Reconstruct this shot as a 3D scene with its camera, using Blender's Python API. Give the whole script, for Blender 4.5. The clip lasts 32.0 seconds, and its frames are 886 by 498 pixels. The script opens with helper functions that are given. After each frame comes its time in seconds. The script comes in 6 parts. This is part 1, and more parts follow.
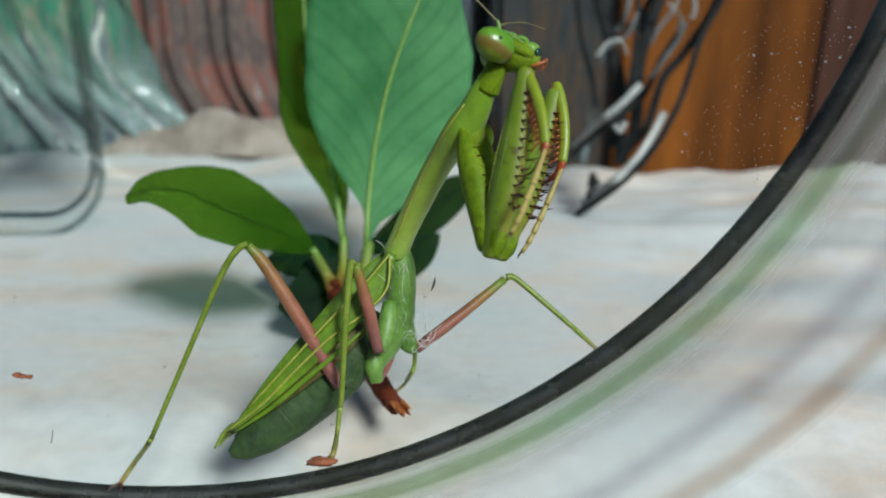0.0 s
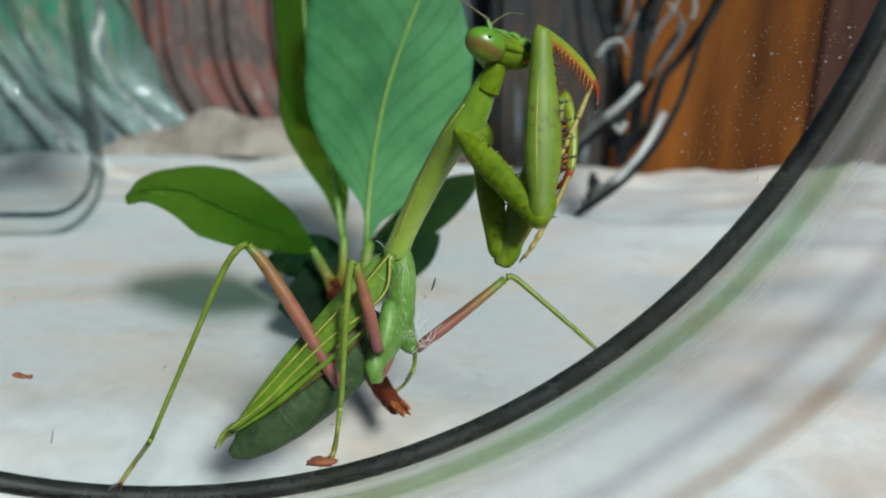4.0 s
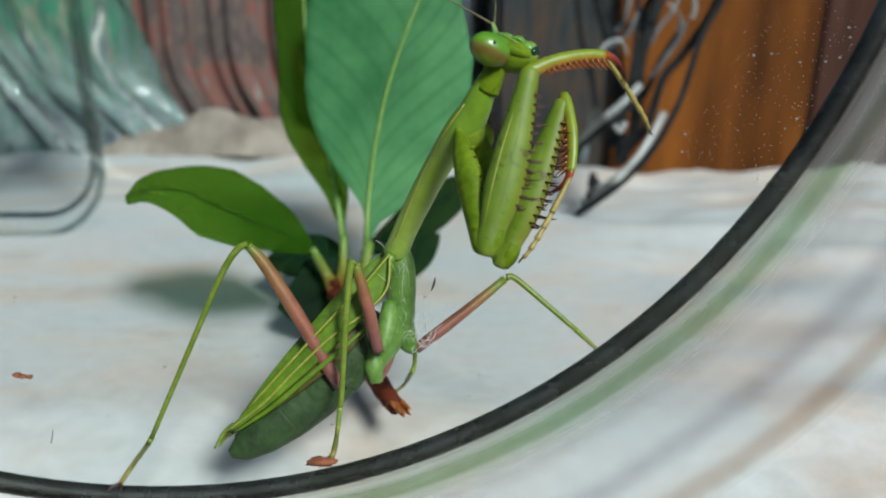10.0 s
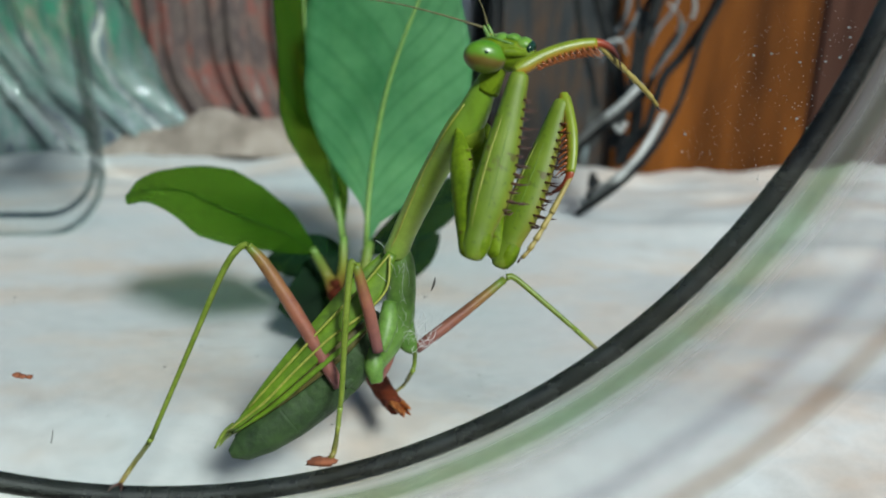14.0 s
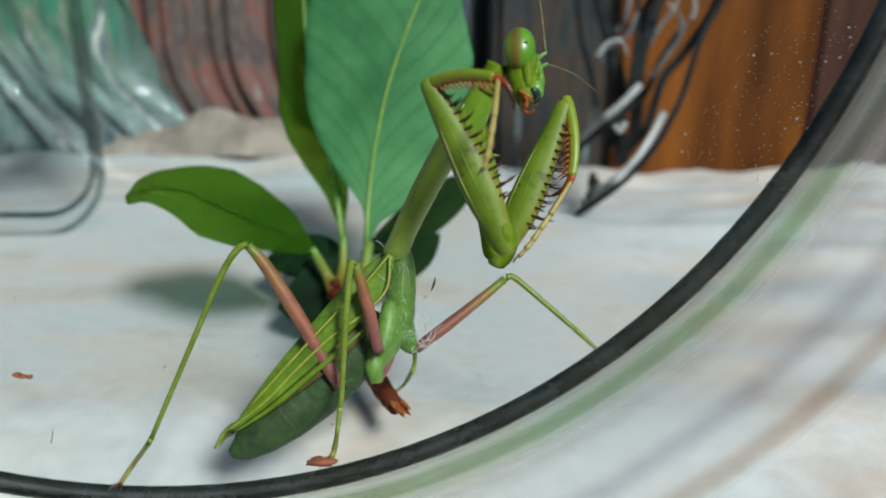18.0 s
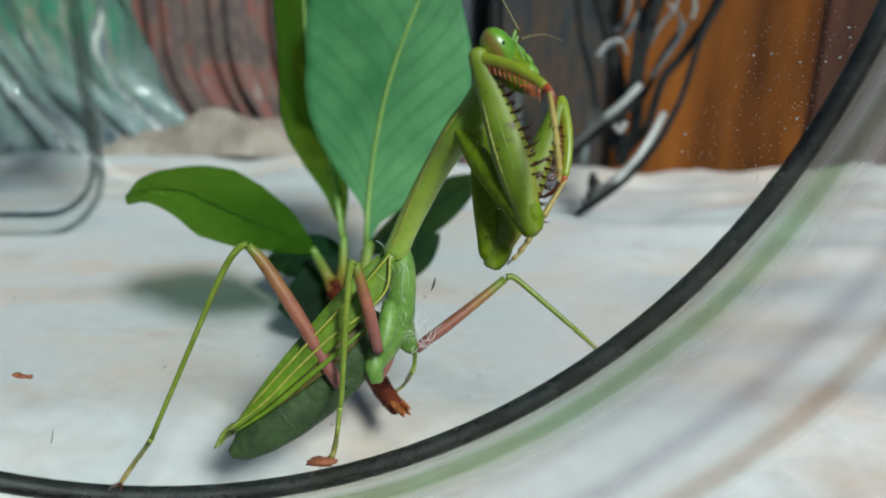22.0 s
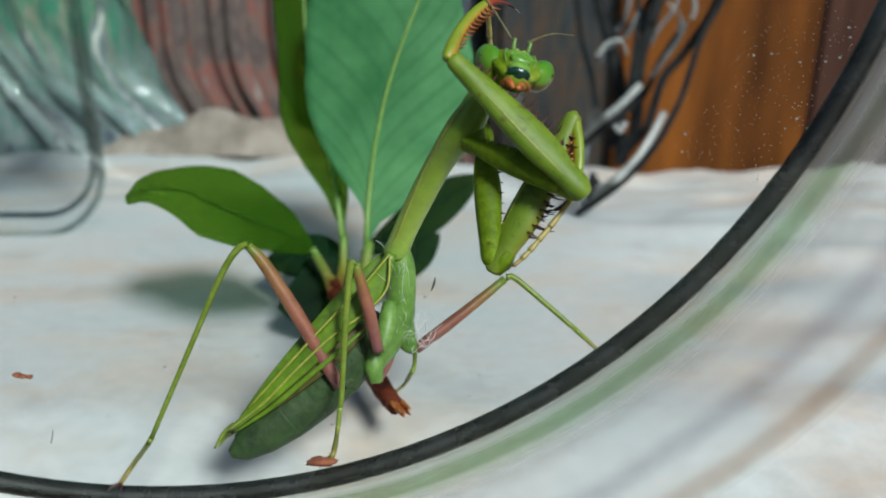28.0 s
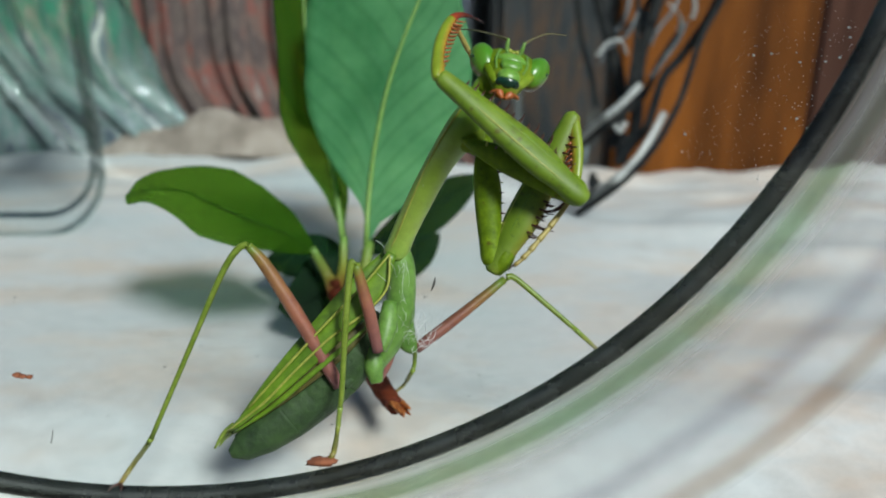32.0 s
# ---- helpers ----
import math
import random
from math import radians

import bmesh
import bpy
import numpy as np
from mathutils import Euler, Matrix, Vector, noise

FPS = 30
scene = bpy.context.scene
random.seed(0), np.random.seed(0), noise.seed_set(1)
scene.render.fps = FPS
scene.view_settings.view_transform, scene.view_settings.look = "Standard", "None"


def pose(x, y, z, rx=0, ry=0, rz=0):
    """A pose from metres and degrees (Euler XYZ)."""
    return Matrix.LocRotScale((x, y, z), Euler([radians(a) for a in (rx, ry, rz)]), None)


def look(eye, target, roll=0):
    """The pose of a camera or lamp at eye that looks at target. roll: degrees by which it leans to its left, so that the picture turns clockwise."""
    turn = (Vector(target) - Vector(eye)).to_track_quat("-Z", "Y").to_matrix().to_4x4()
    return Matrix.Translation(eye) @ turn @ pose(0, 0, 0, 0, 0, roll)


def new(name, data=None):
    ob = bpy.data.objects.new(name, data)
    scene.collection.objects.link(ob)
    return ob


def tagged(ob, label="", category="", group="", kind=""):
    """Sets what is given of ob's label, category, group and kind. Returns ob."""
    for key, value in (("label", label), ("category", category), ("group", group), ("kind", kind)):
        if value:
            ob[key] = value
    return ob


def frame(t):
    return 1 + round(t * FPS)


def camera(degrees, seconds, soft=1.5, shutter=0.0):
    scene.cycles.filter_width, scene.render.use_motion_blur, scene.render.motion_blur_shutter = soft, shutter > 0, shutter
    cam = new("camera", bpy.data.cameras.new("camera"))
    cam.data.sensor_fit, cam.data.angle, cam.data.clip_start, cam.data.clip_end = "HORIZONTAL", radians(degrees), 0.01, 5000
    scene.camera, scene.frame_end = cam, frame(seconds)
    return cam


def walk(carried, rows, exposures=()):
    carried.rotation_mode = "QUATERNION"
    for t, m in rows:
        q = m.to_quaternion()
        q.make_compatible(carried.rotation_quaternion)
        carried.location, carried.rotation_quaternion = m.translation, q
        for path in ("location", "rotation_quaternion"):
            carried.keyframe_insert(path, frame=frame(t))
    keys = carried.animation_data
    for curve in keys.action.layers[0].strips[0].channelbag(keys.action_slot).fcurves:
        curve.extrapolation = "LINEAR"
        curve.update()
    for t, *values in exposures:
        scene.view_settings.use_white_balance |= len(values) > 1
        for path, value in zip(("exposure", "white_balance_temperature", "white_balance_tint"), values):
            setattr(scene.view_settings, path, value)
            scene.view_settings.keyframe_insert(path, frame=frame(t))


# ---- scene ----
# ---- camera ----
cam = camera(60, 32.0, soft=1.8)
walk(cam, [(0.0, pose(0, 0, 0.053, 70, 0, 0)), (32.0, pose(0, 0, 0.053, 70, 0, 0))],
     exposures=[(0.0, 0.14, 5980, 0), (32.0, 0.14, 5980, 0)])
cam.data.dof.use_dof = True
cam.data.dof.focus_distance = 0.0735
cam.data.dof.aperture_fstop = 26.0

# ---- light ----
world = bpy.data.worlds.new("sky")
scene.world = world
world.use_nodes = True
sky = world.node_tree.nodes.new("ShaderNodeTexSky")
sky.sky_type, sky.sun_disc = "NISHITA", False
sky.sun_elevation, sky.sun_rotation = radians(40.5), radians(150)
sky.air_density, sky.dust_density, sky.ozone_density = 0.8, 2.0, 0.8
world.node_tree.links.new(sky.outputs[0], world.node_tree.nodes["Background"].inputs[0])
world.node_tree.nodes["Background"].inputs[1].default_value = 0.058
sun = new("sun", bpy.data.lights.new("sun", "SUN"))
sun.data.energy, sun.data.angle, sun.data.color = 3.42, radians(12), (1.0, 0.97, 0.94)
sun.matrix_world = look((0.38, -0.66, 0.65), (0, 0, 0))

MM = 0.001


# ---- materials ----
def nodes_of(name):
    m = bpy.data.materials.new(name)
    m.use_nodes = True
    n, l = m.node_tree.nodes, m.node_tree.links
    return m, n, l, n["Principled BSDF"]


def ramp_noise(n, l, scale, detail, stops, source="Object", stretch=(1, 1, 1), rough=0.6):
    """A noise over the object's own space that runs through the given colours."""
    co, mp = n.new("ShaderNodeTexCoord"), n.new("ShaderNodeMapping")
    mp.inputs["Scale"].default_value = stretch
    l.new(co.outputs[source], mp.inputs[0])
    t = n.new("ShaderNodeTexNoise")
    t.inputs["Scale"].default_value, t.inputs["Detail"].default_value = scale, detail
    t.inputs["Roughness"].default_value = rough
    l.new(mp.outputs[0], t.inputs["Vector"])
    r = n.new("ShaderNodeValToRGB")
    while len(r.color_ramp.elements) < len(stops):
        r.color_ramp.elements.new(0.5)
    for e, (p, c) in zip(r.color_ramp.elements, stops):
        e.position, e.color = p, (*c, 1)
    l.new(t.outputs["Fac"], r.inputs[0])
    return t, r


def bump_from(n, l, b, out, strength, distance):
    k = n.new("ShaderNodeBump")
    k.inputs["Strength"].default_value, k.inputs["Distance"].default_value = strength, distance
    l.new(out, k.inputs["Height"])
    l.new(k.outputs[0], b.inputs["Normal"])


def mottled(name, c1, c2, scale, rough=0.5, stretch=(1, 1, 1), bump=0.3, depth=0.0001, fine=4, metal=0.0, sss=0.0, coat=0.0, spec=0.5, source="Object"):
    """Two colours mixed at two scales, with a fine relief."""
    m, n, l, b = nodes_of(name)
    t, r = ramp_noise(n, l, scale, 6, [(0.3, c1), (0.7, c2)], source, stretch)
    t2, r2 = ramp_noise(n, l, scale * fine, 4, [(0.3, (0.82, 0.82, 0.82)), (0.7, (1.15, 1.15, 1.15))], source, stretch)
    x = n.new("ShaderNodeMix")
    x.data_type, x.blend_type = "RGBA", "MULTIPLY"
    x.inputs["Factor"].default_value = 1.0
    l.new(r.outputs[0], x.inputs["A"])
    l.new(r2.outputs[0], x.inputs["B"])
    l.new(x.outputs["Result"], b.inputs["Base Color"])
    b.inputs["Roughness"].default_value, b.inputs["Metallic"].default_value = rough, metal
    b.inputs["Coat Weight"].default_value, b.inputs["Specular IOR Level"].default_value = coat, spec
    if sss:
        b.inputs["Subsurface Weight"].default_value = sss
        b.inputs["Subsurface Radius"].default_value = (0.6, 1.0, 0.25)
        b.inputs["Subsurface Scale"].default_value = 0.0007
    if bump:
        bump_from(n, l, b, t2.outputs["Fac"], bump, depth)
    return m


def graded(name, stops, axis_uv=0, rough=0.45, scale=900, sss=0.1, amount=0.25):
    """A colour that runs along the part (uv), broken up by mottling."""
    m, n, l, b = nodes_of(name)
    uv, sp = n.new("ShaderNodeUVMap"), n.new("ShaderNodeSeparateXYZ")
    uv.uv_map = "uv"
    l.new(uv.outputs[0], sp.inputs[0])
    t, r0 = ramp_noise(n, l, scale, 5, [(0.3, (0.75, 0.75, 0.75)), (0.7, (1.2, 1.2, 1.2))])
    ad = n.new("ShaderNodeMath")
    ad.operation = "MULTIPLY_ADD"
    sub = n.new("ShaderNodeMath")
    sub.operation = "SUBTRACT"
    sub.inputs[1].default_value = 0.5
    l.new(t.outputs["Fac"], sub.inputs[0])
    l.new(sub.outputs[0], ad.inputs[0])
    ad.inputs[1].default_value = amount
    l.new(sp.outputs[axis_uv], ad.inputs[2])
    r = n.new("ShaderNodeValToRGB")
    while len(r.color_ramp.elements) < len(stops):
        r.color_ramp.elements.new(0.5)
    for e, (p, c) in zip(r.color_ramp.elements, stops):
        e.position, e.color = p, (*c, 1)
    l.new(ad.outputs[0], r.inputs[0])
    x = n.new("ShaderNodeMix")
    x.data_type, x.blend_type = "RGBA", "MULTIPLY"
    x.inputs["Factor"].default_value = 0.7
    l.new(r.outputs[0], x.inputs["A"])
    l.new(r0.outputs[0], x.inputs["B"])
    l.new(x.outputs["Result"], b.inputs["Base Color"])
    b.inputs["Roughness"].default_value = rough
    b.inputs["Subsurface Weight"].default_value = sss
    b.inputs["Subsurface Radius"].default_value = (0.6, 1.0, 0.25)
    b.inputs["Subsurface Scale"].default_value = 0.0007
    bump_from(n, l, b, t.outputs["Fac"], 0.25, 0.0001)
    return m


def glass(name, tint, rough=0.0, ior=1.46, bump=0.05):
    m, n, l, b = nodes_of(name)
    b.inputs["Base Color"].default_value = (*tint, 1)
    b.inputs["Roughness"].default_value, b.inputs["IOR"].default_value = rough, ior
    b.inputs["Transmission Weight"].default_value = 1.0
    t, r = ramp_noise(n, l, 40, 2, [(0.3, (0, 0, 0)), (0.7, (1, 1, 1))], "Object", (1, 1, 0.25))
    if bump:
        bump_from(n, l, b, t.outputs["Fac"], bump, 0.002)
    return m


def striped(name, stops, scale, stretch, source="Object"):
    m, n, l, b = nodes_of(name)
    t, r = ramp_noise(n, l, scale, 4, stops, source, stretch, 0.55)
    l.new(r.outputs[0], b.inputs["Base Color"])
    b.inputs["Roughness"].default_value = 0.85
    t2, r2 = ramp_noise(n, l, 700, 3, stops)
    bump_from(n, l, b, t2.outputs["Fac"], 0.4, 0.0006)
    return m


def thin_glass(name, tint, rough, face, slant, cloud=0.0):
    """Even blown glass that hardly bends light: clear, with a sheen that grows at a slant; cloud: patches of extra
    sheen.
    """
    m, n, l, b = nodes_of(name)
    n.remove(b)
    tr, gl, mx = n.new("ShaderNodeBsdfTransparent"), n.new("ShaderNodeBsdfGlossy"), n.new("ShaderNodeMixShader")
    tr.inputs[0].default_value = (*tint, 1)
    gl.inputs["Color"].default_value = (0.95, 1.0, 0.97, 1)
    gl.inputs["Roughness"].default_value = rough
    lw, p, ma = n.new("ShaderNodeLayerWeight"), n.new("ShaderNodeMath"), n.new("ShaderNodeMath")
    lw.inputs[0].default_value = 0.5
    p.operation, p.inputs[1].default_value = "POWER", 5.0
    ma.operation, ma.inputs[1].default_value, ma.inputs[2].default_value = "MULTIPLY_ADD", slant, face
    l.new(lw.outputs["Facing"], p.inputs[0])
    l.new(p.outputs[0], ma.inputs[0])
    l.new(ma.outputs[0], mx.inputs[0])
    if cloud:
        t, r = ramp_noise(n, l, 260, 5, [(0.40, (0, 0, 0)), (0.72, (cloud, cloud, cloud))])
        ad = n.new("ShaderNodeMath")
        l.new(ma.outputs[0], ad.inputs[0])
        l.new(r.outputs[0], ad.inputs[1])
        l.new(ad.outputs[0], mx.inputs[0])
    l.new(tr.outputs[0], mx.inputs[1])
    l.new(gl.outputs[0], mx.inputs[2])
    l.new(mx.outputs[0], n["Material Output"].inputs[0])
    return m


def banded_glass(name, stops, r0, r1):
    """Moulded glass: reflected and refracted bands are put into ring tints round the object's axis (radii in
    millimetres), with a faint satin sheen that is raised for the pale bands.
    """
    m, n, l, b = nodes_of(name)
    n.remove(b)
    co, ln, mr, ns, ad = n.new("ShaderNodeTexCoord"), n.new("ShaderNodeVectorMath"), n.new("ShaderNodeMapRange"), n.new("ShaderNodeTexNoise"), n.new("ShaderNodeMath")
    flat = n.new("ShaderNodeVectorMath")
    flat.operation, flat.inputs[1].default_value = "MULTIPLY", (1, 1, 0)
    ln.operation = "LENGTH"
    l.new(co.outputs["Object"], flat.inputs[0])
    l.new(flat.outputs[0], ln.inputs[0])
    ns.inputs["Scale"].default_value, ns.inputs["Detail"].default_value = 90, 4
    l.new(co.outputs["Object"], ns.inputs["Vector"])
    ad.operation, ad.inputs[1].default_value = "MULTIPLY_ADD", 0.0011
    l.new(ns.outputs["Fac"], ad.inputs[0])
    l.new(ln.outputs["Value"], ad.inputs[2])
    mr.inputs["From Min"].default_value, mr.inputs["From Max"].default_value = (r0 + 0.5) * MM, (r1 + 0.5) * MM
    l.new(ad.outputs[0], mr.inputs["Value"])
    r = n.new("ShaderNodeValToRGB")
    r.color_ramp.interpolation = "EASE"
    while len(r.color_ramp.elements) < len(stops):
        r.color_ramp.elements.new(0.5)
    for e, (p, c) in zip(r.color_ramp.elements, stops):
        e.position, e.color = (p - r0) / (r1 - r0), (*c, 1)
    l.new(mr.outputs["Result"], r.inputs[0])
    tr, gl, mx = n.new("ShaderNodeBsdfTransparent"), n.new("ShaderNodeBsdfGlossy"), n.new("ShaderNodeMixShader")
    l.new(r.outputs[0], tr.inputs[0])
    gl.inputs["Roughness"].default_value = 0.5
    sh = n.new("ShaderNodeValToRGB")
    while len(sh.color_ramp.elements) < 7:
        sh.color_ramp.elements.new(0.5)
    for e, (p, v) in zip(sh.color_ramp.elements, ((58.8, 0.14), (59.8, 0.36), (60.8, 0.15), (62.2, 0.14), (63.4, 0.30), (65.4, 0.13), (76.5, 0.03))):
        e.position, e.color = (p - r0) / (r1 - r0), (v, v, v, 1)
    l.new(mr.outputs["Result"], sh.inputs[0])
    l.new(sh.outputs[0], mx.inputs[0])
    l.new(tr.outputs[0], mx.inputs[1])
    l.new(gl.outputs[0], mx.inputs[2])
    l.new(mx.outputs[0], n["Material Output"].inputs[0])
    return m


def film(name, stops, upper):
    """Glossy plastic film whose colour carries reflections and highlights in streaks along its ridges, a little of what
    lies behind showing through.
    """
    m, n, l, b = nodes_of(name)
    t, r = ramp_noise(n, l, 2.1, 6, stops, "UV", (1, 1.3, 1), 0.7)
    t3, r3 = ramp_noise(n, l, 2.1, 6, upper, "UV", (1, 0.7, 1), 0.7)
    uv, sp, mr, x = n.new("ShaderNodeTexCoord"), n.new("ShaderNodeSeparateXYZ"), n.new("ShaderNodeMapRange"), n.new("ShaderNodeMix")
    l.new(uv.outputs["UV"], sp.inputs[0])
    l.new(sp.outputs["Y"], mr.inputs["Value"])
    mr.inputs["From Min"].default_value, mr.inputs["From Max"].default_value = 0.22, 0.55
    x.data_type = "RGBA"
    l.new(mr.outputs["Result"], x.inputs["Factor"])
    l.new(r.outputs[0], x.inputs["A"])
    l.new(r3.outputs[0], x.inputs["B"])
    l.new(x.outputs["Result"], b.inputs["Base Color"])
    b.inputs["Roughness"].default_value, b.inputs["Coat Weight"].default_value = 0.36, 0.3
    t2, r2 = ramp_noise(n, l, 14, 3, stops, "UV", (1, 0.3, 1))
    bump_from(n, l, b, t2.outputs["Fac"], 0.5, 0.002)
    clear, mx = n.new("ShaderNodeBsdfTransparent"), n.new("ShaderNodeMixShader")
    mx.inputs[0].default_value = 0.15
    l.new(b.outputs[0], mx.inputs[1])
    l.new(clear.outputs[0], mx.inputs[2])
    l.new(mx.outputs[0], n["Material Output"].inputs[0])
    return m


def weave(name, warm, cool):
    """White cloth: broad warm and cool tints, faint stains and a fine nap."""
    m, n, l, b = nodes_of(name)
    t, r = ramp_noise(n, l, 26, 5, [(0.34, warm), (0.5, (0.57, 0.565, 0.545)), (0.66, cool)], "Object", (0.6, 1.3, 1), 0.65)
    t2, r2 = ramp_noise(n, l, 55, 3, [(0.30, (0.72, 0.66, 0.60)), (0.44, (1, 1, 1))], "Object", (0.7, 1.2, 1))
    x = n.new("ShaderNodeMix")
    x.data_type, x.blend_type = "RGBA", "MULTIPLY"
    x.inputs["Factor"].default_value = 0.5
    l.new(r.outputs[0], x.inputs["A"])
    l.new(r2.outputs[0], x.inputs["B"])
    t4, r4 = ramp_noise(n, l, 330, 5, [(0.3, (0.90, 0.90, 0.90)), (0.62, (1.03, 1.03, 1.03))], "Object", (1, 1.4, 1), 0.7)
    x4 = n.new("ShaderNodeMix")
    x4.data_type, x4.blend_type = "RGBA", "MULTIPLY"
    x4.inputs["Factor"].default_value = 1.0
    l.new(x.outputs["Result"], x4.inputs["A"])
    l.new(r4.outputs[0], x4.inputs["B"])
    l.new(x4.outputs["Result"], b.inputs["Base Color"])
    b.inputs["Roughness"].default_value = 0.95
    b.inputs["Sheen Weight"].default_value = 0.15
    t3, r3 = ramp_noise(n, l, 900, 3, [(0.3, (0, 0, 0)), (0.7, (1, 1, 1))])
    bump_from(n, l, b, t3.outputs["Fac"], 0.2, 0.0004)
    return m


def leaf_skin(name, dark, light, rib, veins=0.55, rough=0.42, thin=0.19):
    """A leaf blade: side veins that rise from the midrib, and a paler rib."""
    m, n, l, b = nodes_of(name)
    uv, sp = n.new("ShaderNodeUVMap"), n.new("ShaderNodeSeparateXYZ")
    uv.uv_map = "uv"
    l.new(uv.outputs[0], sp.inputs[0])

    def op(kind, a, b2=None, c=None):
        k = n.new("ShaderNodeMath")
        k.operation = kind
        for i, v in enumerate((a, b2, c)):
            if v is None:
                continue
            if isinstance(v, (int, float)):
                k.inputs[i].default_value = v
            else:
                l.new(v, k.inputs[i])
        return k.outputs[0]

    t, r = ramp_noise(n, l, 90, 6, [(0.32, dark), (0.68, light)])
    side = op("ABSOLUTE", sp.outputs[1])
    wob = op("MULTIPLY", t.outputs["Fac"], 0.35)
    run = op("ADD", op("SUBTRACT", op("MULTIPLY", sp.outputs[0], 11.0), op("MULTIPLY", op("POWER", side, 0.8), 3.0)), wob)
    saw = op("ABSOLUTE", op("SUBTRACT", op("FRACT", run), 0.5))
    vein = op("SMOOTH_MAX", 0.0, op("SUBTRACT", 1.0, op("MULTIPLY", saw, 4.5)), 0.2)
    x = n.new("ShaderNodeMix")
    x.data_type = "RGBA"
    l.new(op("MULTIPLY", vein, veins), x.inputs["Factor"])
    l.new(r.outputs[0], x.inputs["A"])
    x.inputs["B"].default_value = (*rib, 1)
    l.new(x.outputs["Result"], b.inputs["Base Color"])
    b.inputs["Roughness"].default_value = rough
    b.inputs["Specular IOR Level"].default_value = 0.35 if veins > 0.3 else 0.14
    bump_from(n, l, b, op("ADD", op("MULTIPLY", vein, veins), op("MULTIPLY", t.outputs["Fac"], 0.5)), 0.5, 0.0002)
    tr = n.new("ShaderNodeBsdfTranslucent")
    sc = n.new("ShaderNodeVectorMath")
    sc.operation = "MULTIPLY"
    sc.inputs[1].default_value = (3.2, 2.2, 2.4)
    l.new(x.outputs["Result"], sc.inputs[0])
    l.new(sc.outputs[0], tr.inputs[0])
    ms = n.new("ShaderNodeMixShader")
    ms.inputs[0].default_value = 0.46
    l.new(b.outputs[0], ms.inputs[1])
    l.new(tr.outputs[0], ms.inputs[2])
    clear, mc = n.new("ShaderNodeBsdfTransparent"), n.new("ShaderNodeMixShader")
    clear.inputs[0].default_value = (0.75, 0.98, 0.32, 1)
    mc.inputs[0].default_value = thin
    l.new(ms.outputs[0], mc.inputs[1])
    l.new(clear.outputs[0], mc.inputs[2])
    l.new(mc.outputs[0], n["Material Output"].inputs[0])
    return m


def speckled(m):
    """Adds sparse brown dots and paler bloom to a skin."""
    n, l, b = m.node_tree.nodes, m.node_tree.links, m.node_tree.nodes["Principled BSDF"]
    under = b.inputs["Base Color"].links[0].from_socket
    for scale, lo, hi, colour, top in ((640, 0.63, 0.70, (0.07, 0.045, 0.008), 0.7), (1500, 0.60, 0.70, (0.05, 0.085, 0.004), 0.5), (230, 0.52, 0.72, (0.26, 0.33, 0.04), 0.5)):
        t, r = ramp_noise(n, l, scale, 2, [(lo, (0, 0, 0)), (hi, (top, top, top))])
        x = n.new("ShaderNodeMix")
        x.data_type = "RGBA"
        l.new(r.outputs[0], x.inputs["Factor"])
        l.new(under, x.inputs["A"])
        x.inputs["B"].default_value = (*colour, 1)
        under = x.outputs["Result"]
    l.new(under, b.inputs["Base Color"])
    return m


GREEN = speckled(mottled("mantis_green", (0.0782, 0.136, 0.0024), (0.17, 0.251, 0.0072), 330, 0.55, bump=0.9, sss=0.12, spec=0.15))
PALE = mottled("mantis_pale_green", (0.085, 0.185, 0.022), (0.17, 0.30, 0.06), 380, 0.46, bump=0.5, sss=0.2)
YELLOW = mottled("mantis_yellow_edge", (0.24, 0.28, 0.03), (0.36, 0.37, 0.07), 900, 0.45, bump=0.1)
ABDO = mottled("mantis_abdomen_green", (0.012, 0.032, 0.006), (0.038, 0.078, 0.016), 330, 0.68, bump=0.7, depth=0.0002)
WING = mottled("mantis_wing_green", (0.0782, 0.15, 0.0072), (0.138, 0.238, 0.0128), 300, 0.4, stretch=(1, 1, 1), bump=0.3)
OLIVE = mottled("mantis_olive", (0.045, 0.045, 0.008), (0.10, 0.085, 0.014), 500, 0.5)
THIGH = graded("mantis_thigh", [(0.0, (0.19, 0.075, 0.072)), (0.5, (0.26, 0.098, 0.056)), (0.82, (0.22, 0.13, 0.03)), (1.0, (0.12, 0.20, 0.02))])
SHIN = mottled("mantis_shin_green", (0.12, 0.18, 0.012), (0.19, 0.25, 0.03), 700, 0.45, bump=0.2)
FOOT = graded("mantis_foot", [(0.0, (0.2, 0.28, 0.04)), (0.6, (0.26, 0.25, 0.05)), (1.0, (0.24, 0.17, 0.05))])
ARMSHIN = graded("mantis_arm_shin", [(0.0, (0.38, 0.14, 0.015)), (0.16, (0.34, 0.22, 0.02)), (0.27, (0.20, 0.26, 0.012)), (0.73, (0.20, 0.26, 0.012)), (0.84, (0.34, 0.22, 0.02)), (1.0, (0.38, 0.14, 0.015))], 1, 0.4, 700, 0.1, 0.1)
HOOK = graded("mantis_hook", [(0.0, (0.38, 0.12, 0.012)), (0.3, (0.26, 0.04, 0.012)), (0.65, (0.06, 0.012, 0.008)), (1.0, (0.02, 0.008, 0.006))], 0, 0.3, 700, 0.0, 0.1)
COMB = mottled("mantis_red_comb", (0.20, 0.04, 0.008), (0.38, 0.12, 0.02), 900, 0.35, bump=0)
